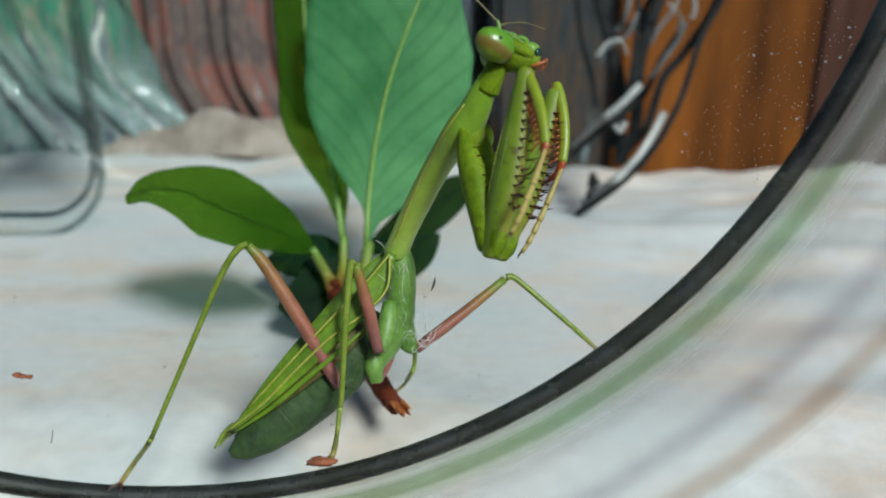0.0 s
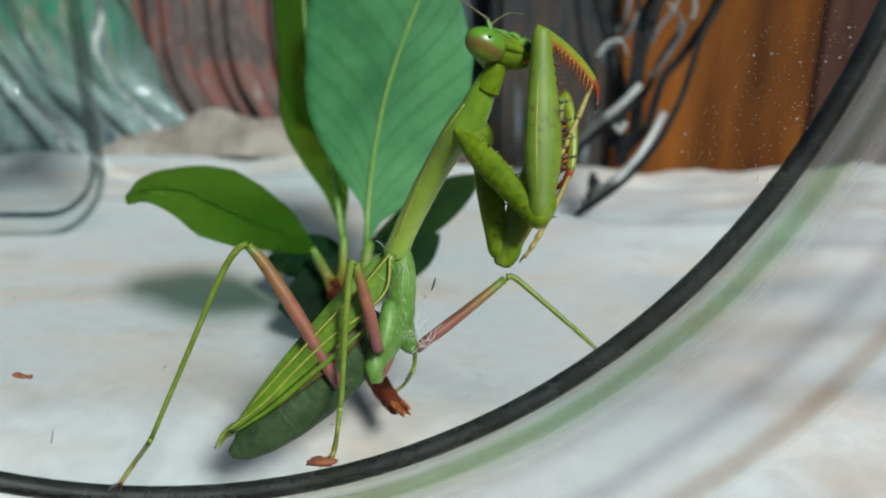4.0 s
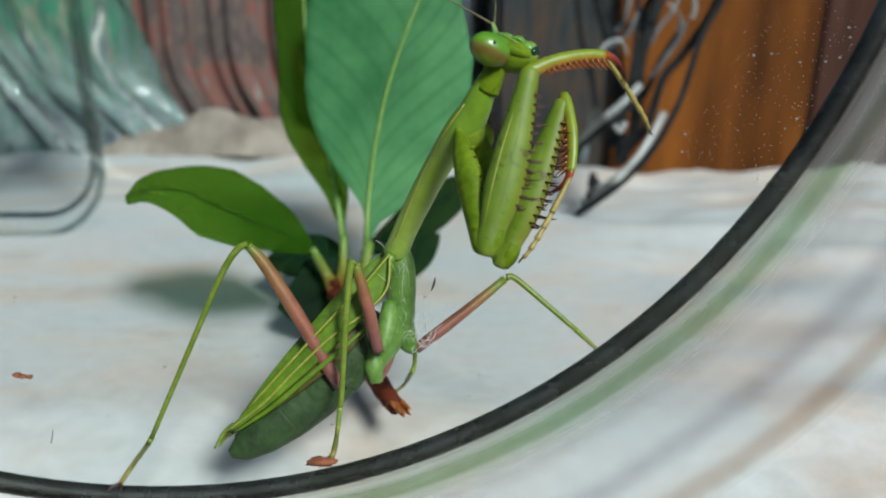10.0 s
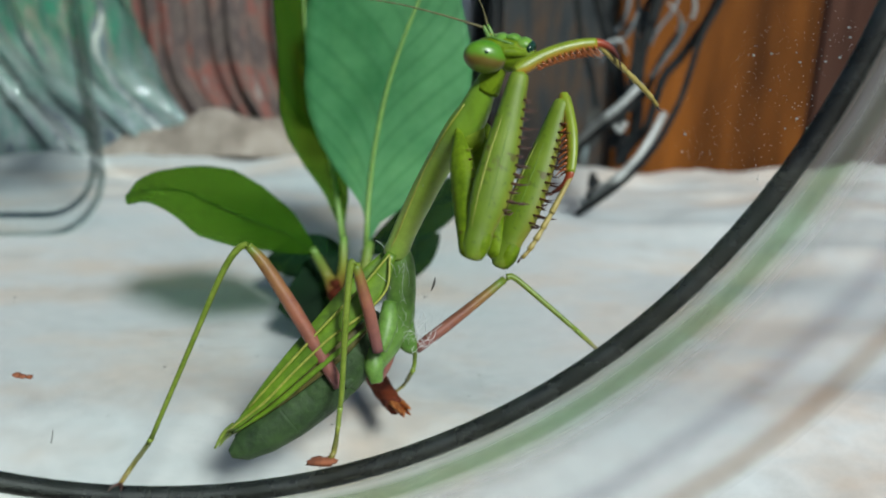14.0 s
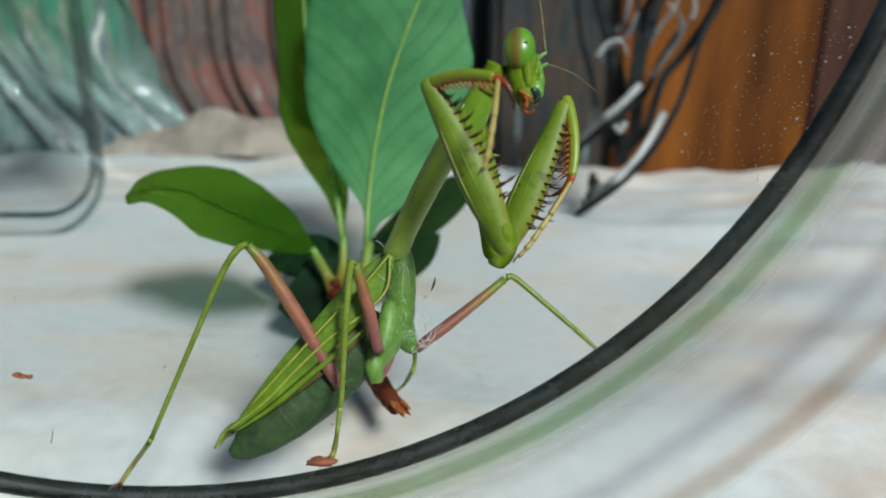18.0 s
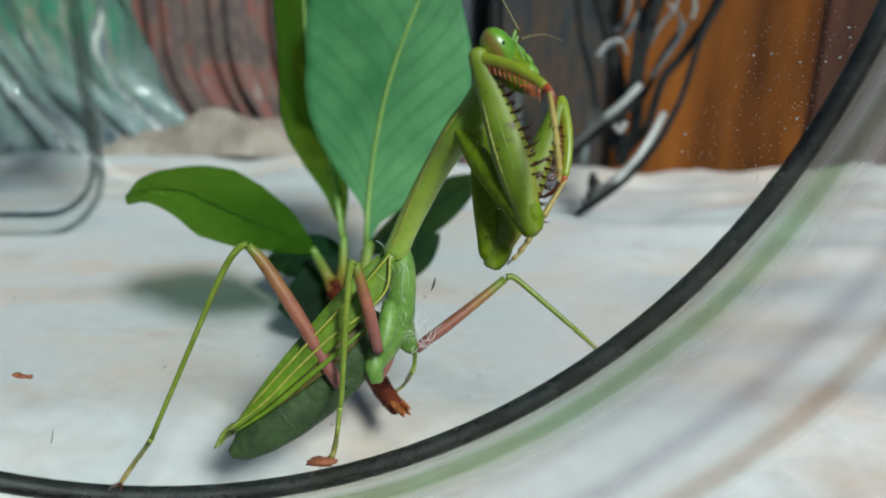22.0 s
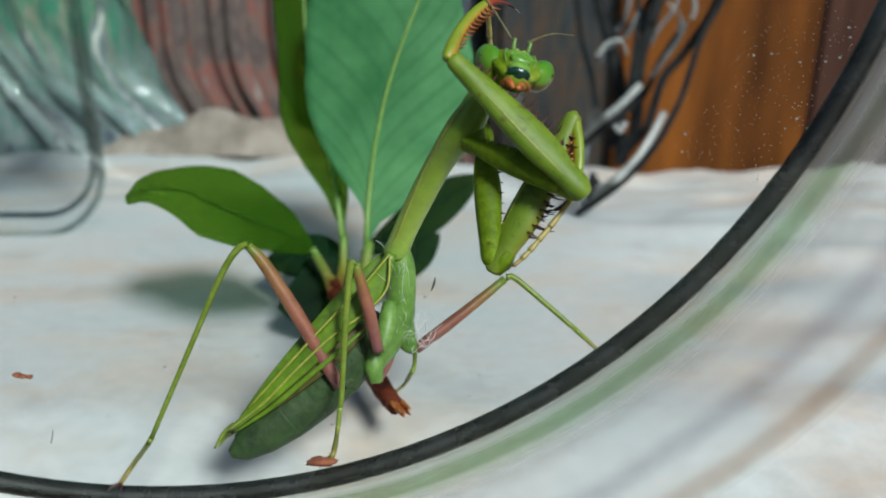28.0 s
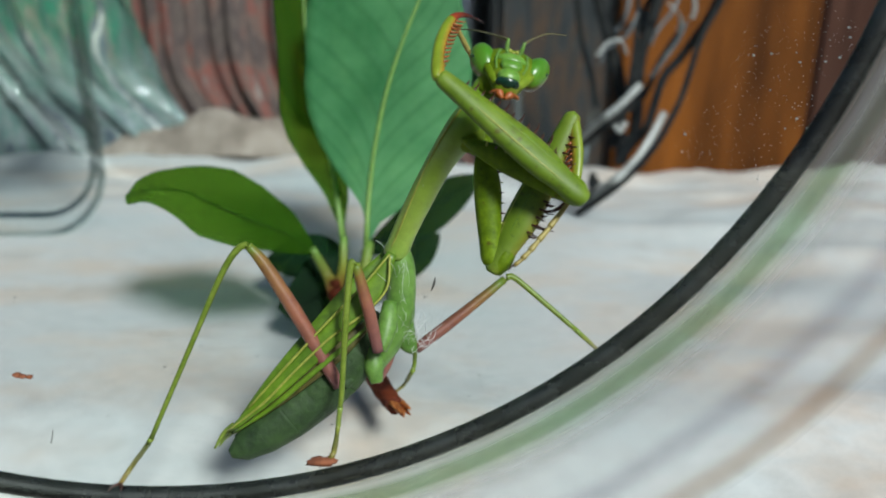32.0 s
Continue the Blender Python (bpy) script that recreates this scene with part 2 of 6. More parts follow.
ARMTHIGH = speckled(graded("mantis_arm_thigh", [(0.0, (0.193, 0.176, 0.016)), (0.07, (0.166, 0.194, 0.0104)), (0.15, (0.138, 0.211, 0.0064)), (0.5, (0.11, 0.185, 0.0048)), (0.85, (0.138, 0.211, 0.0064)), (0.93, (0.166, 0.194, 0.0104)), (1.0, (0.193, 0.176, 0.016))], 1, 0.55, 500, 0.12, 0.12))
PALM = mottled("mantis_yellow_tarsus", (0.27, 0.20, 0.045), (0.42, 0.35, 0.10), 900, 0.45)
PRO = graded("mantis_prothorax", [(0.0, (0.22, 0.33, 0.05)), (0.2, (0.31, 0.42, 0.065)), (0.48, (0.23, 0.35, 0.03)), (0.66, (0.17, 0.29, 0.02)), (1.0, (0.17, 0.29, 0.012))], 0, 0.4, 700, 0.15, 0.12)
SPINE = mottled("mantis_dark_spine", (0.025, 0.008, 0.006), (0.09, 0.028, 0.012), 900, 0.35, bump=0)
EYE = graded("mantis_eye", [(0.0, (0.075, 0.22, 0.012)), (0.44, (0.11, 0.24, 0.014)), (0.54, (0.15, 0.105, 0.022)), (0.63, (0.13, 0.10, 0.018)), (0.74, (0.15, 0.21, 0.014)), (1.0, (0.12, 0.20, 0.010))], 0, 0.3, 500, 0.2, 0.22)
FACE = mottled("mantis_face_green", (0.10, 0.24, 0.02), (0.20, 0.36, 0.06), 420, 0.3, bump=0.5, sss=0.15, spec=0.4)
MOUTH = mottled("mantis_dark_mouth", (0.004, 0.015, 0.01), (0.012, 0.05, 0.028), 800, 0.2, bump=0)
JAW = mottled("mantis_orange_jaw", (0.30, 0.06, 0.012), (0.50, 0.17, 0.04), 900, 0.4)
HAIR = mottled("mantis_antenna", (0.07, 0.055, 0.02), (0.20, 0.18, 0.07), 900, 0.5, bump=0)
SILK = mottled("silk_white", (0.6, 0.62, 0.6), (0.8, 0.8, 0.78), 500, 0.6, bump=0)
LEAF = leaf_skin("leaf_bluish_green", (0.060, 0.220, 0.088), (0.15, 0.375, 0.185), (0.046, 0.182, 0.068), 0.40)
LEAF2 = leaf_skin("leaf_fresh_green", (0.028, 0.086, 0.004), (0.052, 0.135, 0.008), (0.025, 0.073, 0.005), 0.15, 0.55, 0.36)
# Darker copy of the leaf: shade low in the sprig is put into its colour.
LEAF3 = leaf_skin("leaf_shaded_green", (0.007, 0.028, 0.011), (0.015, 0.048, 0.020), (0.02, 0.062, 0.028), 0.1, 0.55)
RIB = mottled("leaf_rib", (0.13, 0.25, 0.045), (0.2, 0.33, 0.07), 300, 0.45)
BARK = mottled("stem_brown", (0.045, 0.010, 0.006), (0.19, 0.04, 0.013), 350, 0.7, stretch=(1, 1, 3), bump=0.6, depth=0.0004, spec=0.2)
CUT = mottled("stem_torn_orange", (0.22, 0.04, 0.008), (0.55, 0.20, 0.04), 500, 0.7, bump=0.6)
PETIOLE = graded("petiole", [(0.0, (0.3, 0.13, 0.02)), (0.35, (0.26, 0.24, 0.03)), (1.0, (0.14, 0.26, 0.04))], 0, 0.45, 400, 0.0)
# The lip's dark reflections and refractions are put into this tint.
LIPGLASS = thin_glass("jar_lip_glass", (0.18, 0.19, 0.17), 0.45, 0.035, 0.16, 0.06)
# Green, grey and brown stops stand for reflections in the rim.
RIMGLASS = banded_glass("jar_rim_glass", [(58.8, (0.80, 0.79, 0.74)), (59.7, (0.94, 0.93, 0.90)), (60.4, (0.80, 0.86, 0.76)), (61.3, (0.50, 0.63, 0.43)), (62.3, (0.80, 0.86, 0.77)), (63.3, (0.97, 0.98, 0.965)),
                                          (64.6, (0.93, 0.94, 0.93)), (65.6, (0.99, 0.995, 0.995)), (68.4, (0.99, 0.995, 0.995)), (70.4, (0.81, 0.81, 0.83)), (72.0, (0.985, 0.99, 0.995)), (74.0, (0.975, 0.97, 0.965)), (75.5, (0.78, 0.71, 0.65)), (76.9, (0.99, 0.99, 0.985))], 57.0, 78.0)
JARWALL = thin_glass("jar_wall_glass", (0.98, 0.988, 0.984), 0.3, 0.003, 0.004)
TUMBLER = glass("tumbler_glass", (0.86, 0.95, 0.92), 0.0, 1.46, 0.0)
PANE = thin_glass("pane_glass", (0.97, 0.98, 0.975), 0.1, 0.02, 0.1)
EDGEGLASS = thin_glass("pane_edge_glass", (0.82, 0.87, 0.85), 0.12, 0.12, 0.3)
TEAL = thin_glass("teal_bottle_glass", (0.82, 0.95, 0.92), 0.1, 0.06, 0.5)
NAVY = thin_glass("blue_grey_bottle_glass", (0.74, 0.82, 0.86), 0.1, 0.06, 0.5)
BOTTLEGREEN = thin_glass("green_bottle_glass", (0.76, 0.93, 0.84), 0.1, 0.06, 0.5)
CLOTH = weave("white_cloth", (0.61, 0.51, 0.425), (0.52, 0.555, 0.55))
WOOD = mottled("brown_wood", (0.026, 0.009, 0.004), (0.215, 0.072, 0.011), 9, 0.75, stretch=(3.4, 3, 0.5), bump=0.3, depth=0.0005, spec=0.08)
GREYWOOD = mottled("grey_brown_wood", (0.035, 0.014, 0.010), (0.095, 0.045, 0.030), 14, 0.75, stretch=(3, 3, 0.3), bump=0.3, depth=0.0005, spec=0.08)
RAG = mottled("beige_brown_rag", (0.17, 0.13, 0.10), (0.50, 0.44, 0.38), 26, 0.9, bump=0.4, depth=0.0008)
# Reflections and highlights of the blurred background are put into these film colours.
BAG = film("streaked_plastic_film", [(0.30, (0.012, 0.024, 0.050)), (0.38, (0.07, 0.10, 0.13)), (0.44, (0.26, 0.31, 0.30)), (0.49, (0.05, 0.17, 0.15)), (0.53, (0.42, 0.48, 0.47)), (0.57, (0.025, 0.050, 0.095)), (0.64, (0.82, 0.88, 0.88))],
           [(0.30, (0.010, 0.040, 0.042)), (0.39, (0.03, 0.16, 0.10)), (0.45, (0.14, 0.20, 0.17)), (0.50, (0.02, 0.24, 0.13)), (0.54, (0.36, 0.36, 0.26)), (0.58, (0.03, 0.08, 0.12)), (0.66, (0.78, 0.82, 0.70))])
TABLE = mottled("dark_table_wood", (0.030, 0.020, 0.014), (0.085, 0.055, 0.036), 12, 0.6, stretch=(0.3, 3, 3), bump=0.3, depth=0.0005)
REDCLOTH = striped("red_brown_fabric", [(0.26, (0.040, 0.030, 0.032)), (0.38, (0.12, 0.092, 0.078)), (0.46, (0.065, 0.046, 0.046)), (0.54, (0.14, 0.098, 0.080)), (0.60, (0.20, 0.055, 0.042)), (0.65, (0.12, 0.075, 0.065)), (0.78, (0.34, 0.30, 0.27))], 12, (1.9, 2, 1), "UV")
WALL = mottled("grey_green_wall", (0.24, 0.42, 0.37), (0.50, 0.68, 0.62), 9, 0.8, stretch=(5, 5, 0.4))
# The last, pale blue-grey stop puts highlights into the leather's streaks.
LEATHER = striped("dark_streaked_leather", [(0.30, (0.006, 0.009, 0.011)), (0.42, (0.026, 0.031, 0.033)), (0.51, (0.062, 0.036, 0.020)), (0.57, (0.016, 0.022, 0.025)), (0.63, (0.058, 0.053, 0.043)), (0.74, (0.20, 0.25, 0.26))], 60, (3.2, 3.2, 0.5))
EARTH = mottled("trodden_earth", (0.20, 0.17, 0.14), (0.36, 0.33, 0.29), 3, 0.9, fine=20, depth=0.004)
DARKWIRE = mottled("dark_wire", (0.007, 0.009, 0.011), (0.024, 0.024, 0.022), 90, 0.65, bump=0.1, spec=0.06)
PALESTRIP = mottled("pale_strip", (0.22, 0.23, 0.22), (0.46, 0.46, 0.44), 60, 0.4, bump=0.1)
DARKSTEEL = mottled("dull_steel", (0.018, 0.022, 0.026), (0.085, 0.095, 0.10), 90, 0.45, bump=0.1, metal=0.2)
STEEL = mottled("bright_steel", (0.32, 0.31, 0.30), (0.72, 0.71, 0.69), 60, 0.25, bump=0.1, metal=1.0)
ENAMEL = mottled("pale_enamel", (0.10, 0.16, 0.18), (0.42, 0.50, 0.50), 70, 0.25, bump=0.1, coat=0.5)
CUPSTEEL = mottled("brushed_steel", (0.45, 0.48, 0.48), (0.65, 0.66, 0.65), 60, 0.35, stretch=(1, 1, 0.1), bump=0.15, metal=1.0)
CRUMBM = mottled("orange_crumb_and_toe", (0.13, 0.04, 0.018), (0.30, 0.10, 0.04), 800, 0.8)
DARKBIT = mottled("dark_bit", (0.02, 0.018, 0.015), (0.06, 0.05, 0.04), 800, 0.7)


# ---- building blocks ----
def thing(name, base, label, category, group="", kind=""):
    """An empty at its base, in millimetres."""
    e = new(name)
    e.empty_display_size = 0.005
    e.location = Vector(base) * MM
    return tagged(e, label, category, group, kind)


def part(name, bm, material, parent, label="", smooth=True):
    """Links a bmesh, in millimetres of the parent's space, as one mesh under it."""
    me = bpy.data.meshes.new(name)
    bmesh.ops.scale(bm, vec=(MM, MM, MM), verts=bm.verts)
    bmesh.ops.recalc_face_normals(bm, faces=bm.faces)
    bm.to_mesh(me)
    bm.free()
    for p in me.polygons:
        p.use_smooth = smooth
    me.materials.append(material)
    ob = new(name, me)
    if parent:
        ob.parent = parent
    if label:
        ob["label"] = label
    return ob


def spline(pts, n):
    """A smooth curve through the points, n steps a span; points may carry radii."""
    P = [np.array(p, float) for p in pts]
    P = [2 * P[0] - P[1]] + P + [2 * P[-1] - P[-2]]
    out = []
    for i in range(1, len(P) - 2):
        a, b, c, d = P[i - 1:i + 3]
        for k in range(n):
            t = k / n
            out.append(0.5 * (2 * b + (c - a) * t + (2 * a - 5 * b + 4 * c - d) * t * t + (3 * b - a - 3 * c + d) * t ** 3))
    out.append(P[-2])
    return out


def loft(rows, side=(0, 1, 0), n=5, seg=12, off=(0, 0, 0), bm=None, wave=0.0):
    """A closed tube through rows (x, y, z, a, b): a is the half width along side, b across it."""
    bm = bm or bmesh.new()
    uvl = bm.loops.layers.uv.get("uv") or bm.loops.layers.uv.new("uv")
    pts = spline([r if len(r) == 5 else (*r, r[3]) for r in rows], n)
    off, rings = np.array(off, float), []
    for i, p in enumerate(pts):
        q0, q1 = pts[max(i - 1, 0)][:3], pts[min(i + 1, len(pts) - 1)][:3]
        d = (q1 - q0) / (np.linalg.norm(q1 - q0) + 1e-9)
        s = np.array(side, float)
        s = s - d * (s @ d)
        s /= np.linalg.norm(s) + 1e-9
        u = np.cross(d, s)
        a, b = max(p[3], 0.01), max(p[4], 0.01)
        ring = []
        for k in range(seg):
            w = 2 * math.pi * k / seg
            g = 1 + wave * math.sin(i * 2.1 + k * 1.3)
            ring.append(bm.verts.new(p[:3] - off + g * (s * a * math.cos(w) + u * b * math.sin(w))))
        rings.append(ring)
    m = len(rings) - 1
    for i in range(m):
        for k in range(seg):
            k2 = (k + 1) % seg
            f = bm.faces.new((rings[i][k], rings[i][k2], rings[i + 1][k2], rings[i + 1][k]))
            for lp, (uu, vv) in zip(f.loops, ((i, k), (i, k + 1), (i + 1, k + 1), (i + 1, k))):
                lp[uvl].uv = (uu / m, vv / seg)
    for ring, uu in ((rings[0], 0.0), (rings[-1], 1.0)):
        f = bm.faces.new(ring)
        for lp in f.loops:
            lp[uvl].uv = (uu, 0.5)
    return bm


def ball(c, r, seg=16, rings=10, off=(0, 0, 0), bm=None, turn=None):
    """An ellipsoid with uv.x running from pole to pole."""
    bm = bm or bmesh.new()
    uvl = bm.loops.layers.uv.get("uv") or bm.loops.layers.uv.new("uv")
    rot = turn or Matrix.Identity(3)
    rows = []
    for i in range(rings + 1):
        th = math.pi * min(max(i / rings, 0.02), 0.98)
        rows.append([bm.verts.new(Vector(c) - Vector(off) + rot @ Vector((r[0] * math.sin(th) * math.cos(w), r[1] * math.sin(th) * math.sin(w), r[2] * math.cos(th))))
                     for w in (2 * math.pi * k / seg for k in range(seg))])
    for i in range(rings):
        for k in range(seg):
            k2 = (k + 1) % seg
            f = bm.faces.new((rows[i][k], rows[i][k2], rows[i + 1][k2], rows[i + 1][k]))
            for lp, uu in zip(f.loops, (i, i, i + 1, i + 1)):
                lp[uvl].uv = (uu / rings, k / seg)
    for ring, uu in ((rows[0], 0.0), (rows[-1], 1.0)):
        f = bm.faces.new(ring)
        for lp in f.loops:
            lp[uvl].uv = (uu, 0)
    return bm


def lathe(profile, seg=96, close=True, bm=None, caps=True):
    """Turns (radius, z) round the z axis; a closed profile gives a solid wall."""
    bm = bm or bmesh.new()
    rings = [[bm.verts.new((r * math.cos(2 * math.pi * k / seg), r * math.sin(2 * math.pi * k / seg), z)) for k in range(seg)] for r, z in profile]
    m = len(rings)
    for i in range(m if close else m - 1):
        a, b = rings[i], rings[(i + 1) % m]
        for k in range(seg):
            k2 = (k + 1) % seg
            bm.faces.new((a[k], a[k2], b[k2], b[k]))
    if not close and caps:
        bm.faces.new(rings[0])
        bm.faces.new(rings[-1])
    return bm


def slab(x0, x1, y0, y1, z0, z1, bevel=0.0, bm=None):
    bm = bm or bmesh.new()
    v = [bm.verts.new(p) for p in ((x0, y0, z0), (x1, y0, z0), (x1, y1, z0), (x0, y1, z0), (x0, y0, z1), (x1, y0, z1), (x1, y1, z1), (x0, y1, z1))]
    for q in ((0, 3, 2, 1), (4, 5, 6, 7), (0, 1, 5, 4), (1, 2, 6, 5), (2, 3, 7, 6), (3, 0, 4, 7)):
        bm.faces.new([v[i] for i in q])
    if bevel:
        bmesh.ops.bevel(bm, geom=bm.edges[:], offset=bevel, segments=3, affect="EDGES")
    return bm


# ---- table, cloth and what stands behind ----
def sheet_of(xs, ys, top, thick):
    """A sheet with an upper side z = top(x, y) and a thickness (0: down to the tabletop), closed at the rim."""
    bm = bmesh.new()
    up = [[bm.verts.new((x, y, top(x, y))) for x in xs] for y in ys]
    lo = [[bm.verts.new((x, y, top(x, y) - thick if thick else -11.9)) for x in xs] for y in ys]
    nx, ny = len(xs), len(ys)
    for j in range(ny - 1):
        for i in range(nx - 1):
            bm.faces.new((up[j][i], up[j][i + 1], up[j + 1][i + 1], up[j + 1][i]))
            bm.faces.new((lo[j][i], lo[j + 1][i], lo[j + 1][i + 1], lo[j][i + 1]))
    for j in range(ny - 1):
        bm.faces.new((up[j][0], up[j + 1][0], lo[j + 1][0], lo[j][0]))
        bm.faces.new((up[j][-1], lo[j][-1], lo[j + 1][-1], up[j + 1][-1]))
    for i in range(nx - 1):
        bm.faces.new((up[0][i], lo[0][i], lo[0][i + 1], up[0][i + 1]))
        bm.faces.new((up[-1][i], up[-1][i + 1], lo[-1][i + 1], lo[-1][i]))
    return bm


def ease(v, a, b):
    k = min(max((v - a) / (b - a), 0), 1)
    return k * k * (3 - 2 * k)


def cloth_top(x, y):
    """Flat under the jar, in soft folds around it, sinking towards the far side on the right."""
    n = lambda fx, fy, k: noise.noise(Vector((x * fx, y * fy, k)))
    free = max(ease(y, 150, 205) * 0.8, ease(x, 20, 60))
    lift = 4.4 * n(0.026, 0.048, 0.3) + 2.2 * n(0.05, 0.085, 4.1) + 2.2 * abs(noise.noise(Vector((x * 0.022 + y * 0.012 + 3, y * 0.045 - x * 0.01, 8.0))))
    z = -0.3 + free * (lift - 0.6)
    z -= 5.2 * ease(x, -20, 40) * ease(y, 150, 225)
    z += ease(y, 200, 236) * (2.4 * n(0.055, 0.01, 5.5) + 1.0 * n(0.17, 0.05, 9.5) + 0.5 * n(0.5, 0.2, 2.5))
    z -= 9.6 * (1 - ease(y, 62, 88)) * (1 - 0.35 * ease(x, 30, 70))
    return z - 3.0 * ease(y, 231, 241)


def setting():
    g = part("ground", slab(-60000, 60000, -60000, 60000, -790, -766), EARTH, None, smooth=False)
    tagged(g, "trodden grey-brown ground below the table", "ground", kind="structure")
    t = thing("table", (0, 100, -766), "dark wooden table under the white cloth", "table")
    part("tabletop", slab(-700, 700, -450, 450, 722, 754, 3), TABLE, t, smooth=False)
    for sx in (-1, 1):
        for sy in (-1, 1):
            part("leg", slab(sx * 640 - 30, sx * 640 + 30, sy * 390 - 30, sy * 390 + 30, 0, 722, 3), TABLE, t, smooth=False)
    xs, ys = np.linspace(-420, 420, 211), np.linspace(42, 240, 133)
    c = part("tablecloth", sheet_of(xs, ys, cloth_top, 0), CLOTH, None)
    tagged(c, "thick padded white cloth with soft folds spread on the table", "cloth")
    b = thing("wooden_board", (150, 240, -12), "reddish brown upright wooden board behind the cloth", "board")
    for i, (x0, x1) in enumerate(((-96, -36), (-35.6, 42), (43, 120), (121, 240))):
        part("plank", slab(x0, x1, 0, 9, 0.2, 78, 1.2), WOOD if i < 1 else GREYWOOD, b, "" if i < 1 else "dull grey-brown plank", smooth=False)
    k = thing("leather_box", (38, 246, -12), "dark streaked leather box with a lid behind the cloth, pale highlights in its colour", "box")
    part("body", slab(-22, 26, 0, 60, 0.2, 66, 2.5), LEATHER, k, smooth=False)
    part("lid", slab(-24, 28, -2, 62, 66.2, 84, 2.5), LEATHER, k, smooth=False)
    w = part("backdrop", slab(-1600, 1600, 1300, 1320, -766, 200), WALL, None, smooth=False)
    tagged(w, "grey-green wall behind the table", "wall", kind="structure")
    # Unseen low wall, added to keep bright sky out of the jar's reflections.
    r = part("unseen_wall", slab(-700, 700, -640, -600, -766, 300), TABLE, None, smooth=False)
    tagged(r, "added unseen low dark wall that keeps bright sky out of the jar's reflections", "wall", kind="structure")
    # Added rag: its brown carries the shade of the cloth's far fold.
    rag = lambda x, y: 15 * math.exp(-((x - 4) / 34) ** 4) * math.sin(math.pi * min(max((y + 1) / 22, 0), 1)) * (0.85 + 0.5 * noise.noise(Vector((x * 0.05, y * 0.08, 3))))
    q = part("shaded_fold_rag", sheet_of(np.linspace(-40, 44, 43), np.linspace(0, 19, 20), rag, 1.2), RAG, None)
    q.location = Vector((-78, 240.5, -4.6)) * MM
    tagged(q, "crumpled beige-brown rag added for the shaded far fold of the white cloth", "rag")
    f = thing("folded_fabric", (-60, 262, -12), "red-brown hanging fabric in upright folds", "fabric")
    bm, n, m = bmesh.new(), 100, 16
    uvl = bm.loops.layers.uv.new("uv")
    def at(i, j, back):
        z = 72 * j / m
        sweep = max(0.0, 1 - z / 44) ** 2
        y = 2.6 * math.sin(i * 0.43 + z * 0.01 + math.sin(i * 0.11)) + 1.6 * math.sin(i * 1.17 + 1)
        return bm.verts.new((-62 + 128 * i / n + 26 * sweep, y * (1 - 0.2 * j / m) + 4 * j / m + back - 7 * sweep, z))
    g = [[[at(i, j, back) for i in range(n + 1)] for j in range(m + 1)] for back in (0, 3)]
    def quad(vs, i, j):
        for lp, (a, b) in zip(bm.faces.new(vs).loops, ((i, j), (i + 1, j), (i + 1, j + 1), (i, j + 1))):
            lp[uvl].uv = (a * 0.0128, b / m * 0.16)
    for i in range(n):
        for j in range(m):
            for k in (0, 1):
                quad([g[k][j][i], g[k][j][i + 1], g[k][j + 1][i + 1], g[k][j + 1][i]], i, j)
        for j in (0, m):
            quad([g[0][j][i], g[0][j][i + 1], g[1][j][i + 1], g[1][j][i]], i, j)
    for j in range(m):
        for i in (0, n):
            quad([g[0][j][i], g[1][j][i], g[1][j + 1][i], g[0][j + 1][i]], i, j)
    part("folds", bm, REDCLOTH, f)


def vessel_edge_plate():
    # Plate added in place of a glass vessel; only its corner outline matters.
    t = thing("vessel_edge_plate", (-124.4, 152, -2.0), "clear glass plate on edge, standing in for a thick glass vessel's rounded bottom corner", "plate")
    def outline(r, x0, x1, z0, z1):
        pts = []
        for cx, cz, a0 in ((x1 - r, z0 + r, -90), (x1 - r, z1 - r, 0), (x0 + r, z1 - r, 90), (x0 + r, z0 + r, 180)):
            pts += [(cx + r * math.cos(radians(a0 + d)), cz + r * math.sin(radians(a0 + d))) for d in range(0, 91, 2)]
        return pts
    bm = bmesh.new()
    rim = outline(15.5, -54.5, 53.5, 1.5, 108.5)
    for y in (2.0, 4.6):
        f = [bm.verts.new((x, y, z)) for x, z in rim]
        bm.faces.new(f)
    part("pane", bm, PANE, t, smooth=False)
    for name, inset, r in (("edge", 0.0, 0.75), ("edge", 4.6, 0.6)):
        rim = outline(15.5 - inset * 0.6, -54.5, 53.5 - inset * 0.3, 1.5 + inset, 108.5 - inset)
        bm, n, rings = bmesh.new(), len(rim), []
        for i, (x, z) in enumerate(rim):
            dx, dz = rim[(i + 1) % n][0] - rim[i - 1][0], rim[(i + 1) % n][1] - rim[i - 1][1]
            k = math.hypot(dx, dz)
            nx, nz = dz / k, -dx / k
            rings.append([bm.verts.new((x + nx * r * math.cos(w), 3.3 + 1.3 * math.sin(w), z + nz * r * math.cos(w))) for w in (2 * math.pi * j / 14 for j in range(14))])
        for i in range(n):
            for j in range(14):
                bm.faces.new((rings[i - 1][j - 1], rings[i - 1][j], rings[i][j], rings[i][j - 1]))
        part(name, bm, EDGEGLASS, t, "rounded greenish glass edge").visible_shadow = False


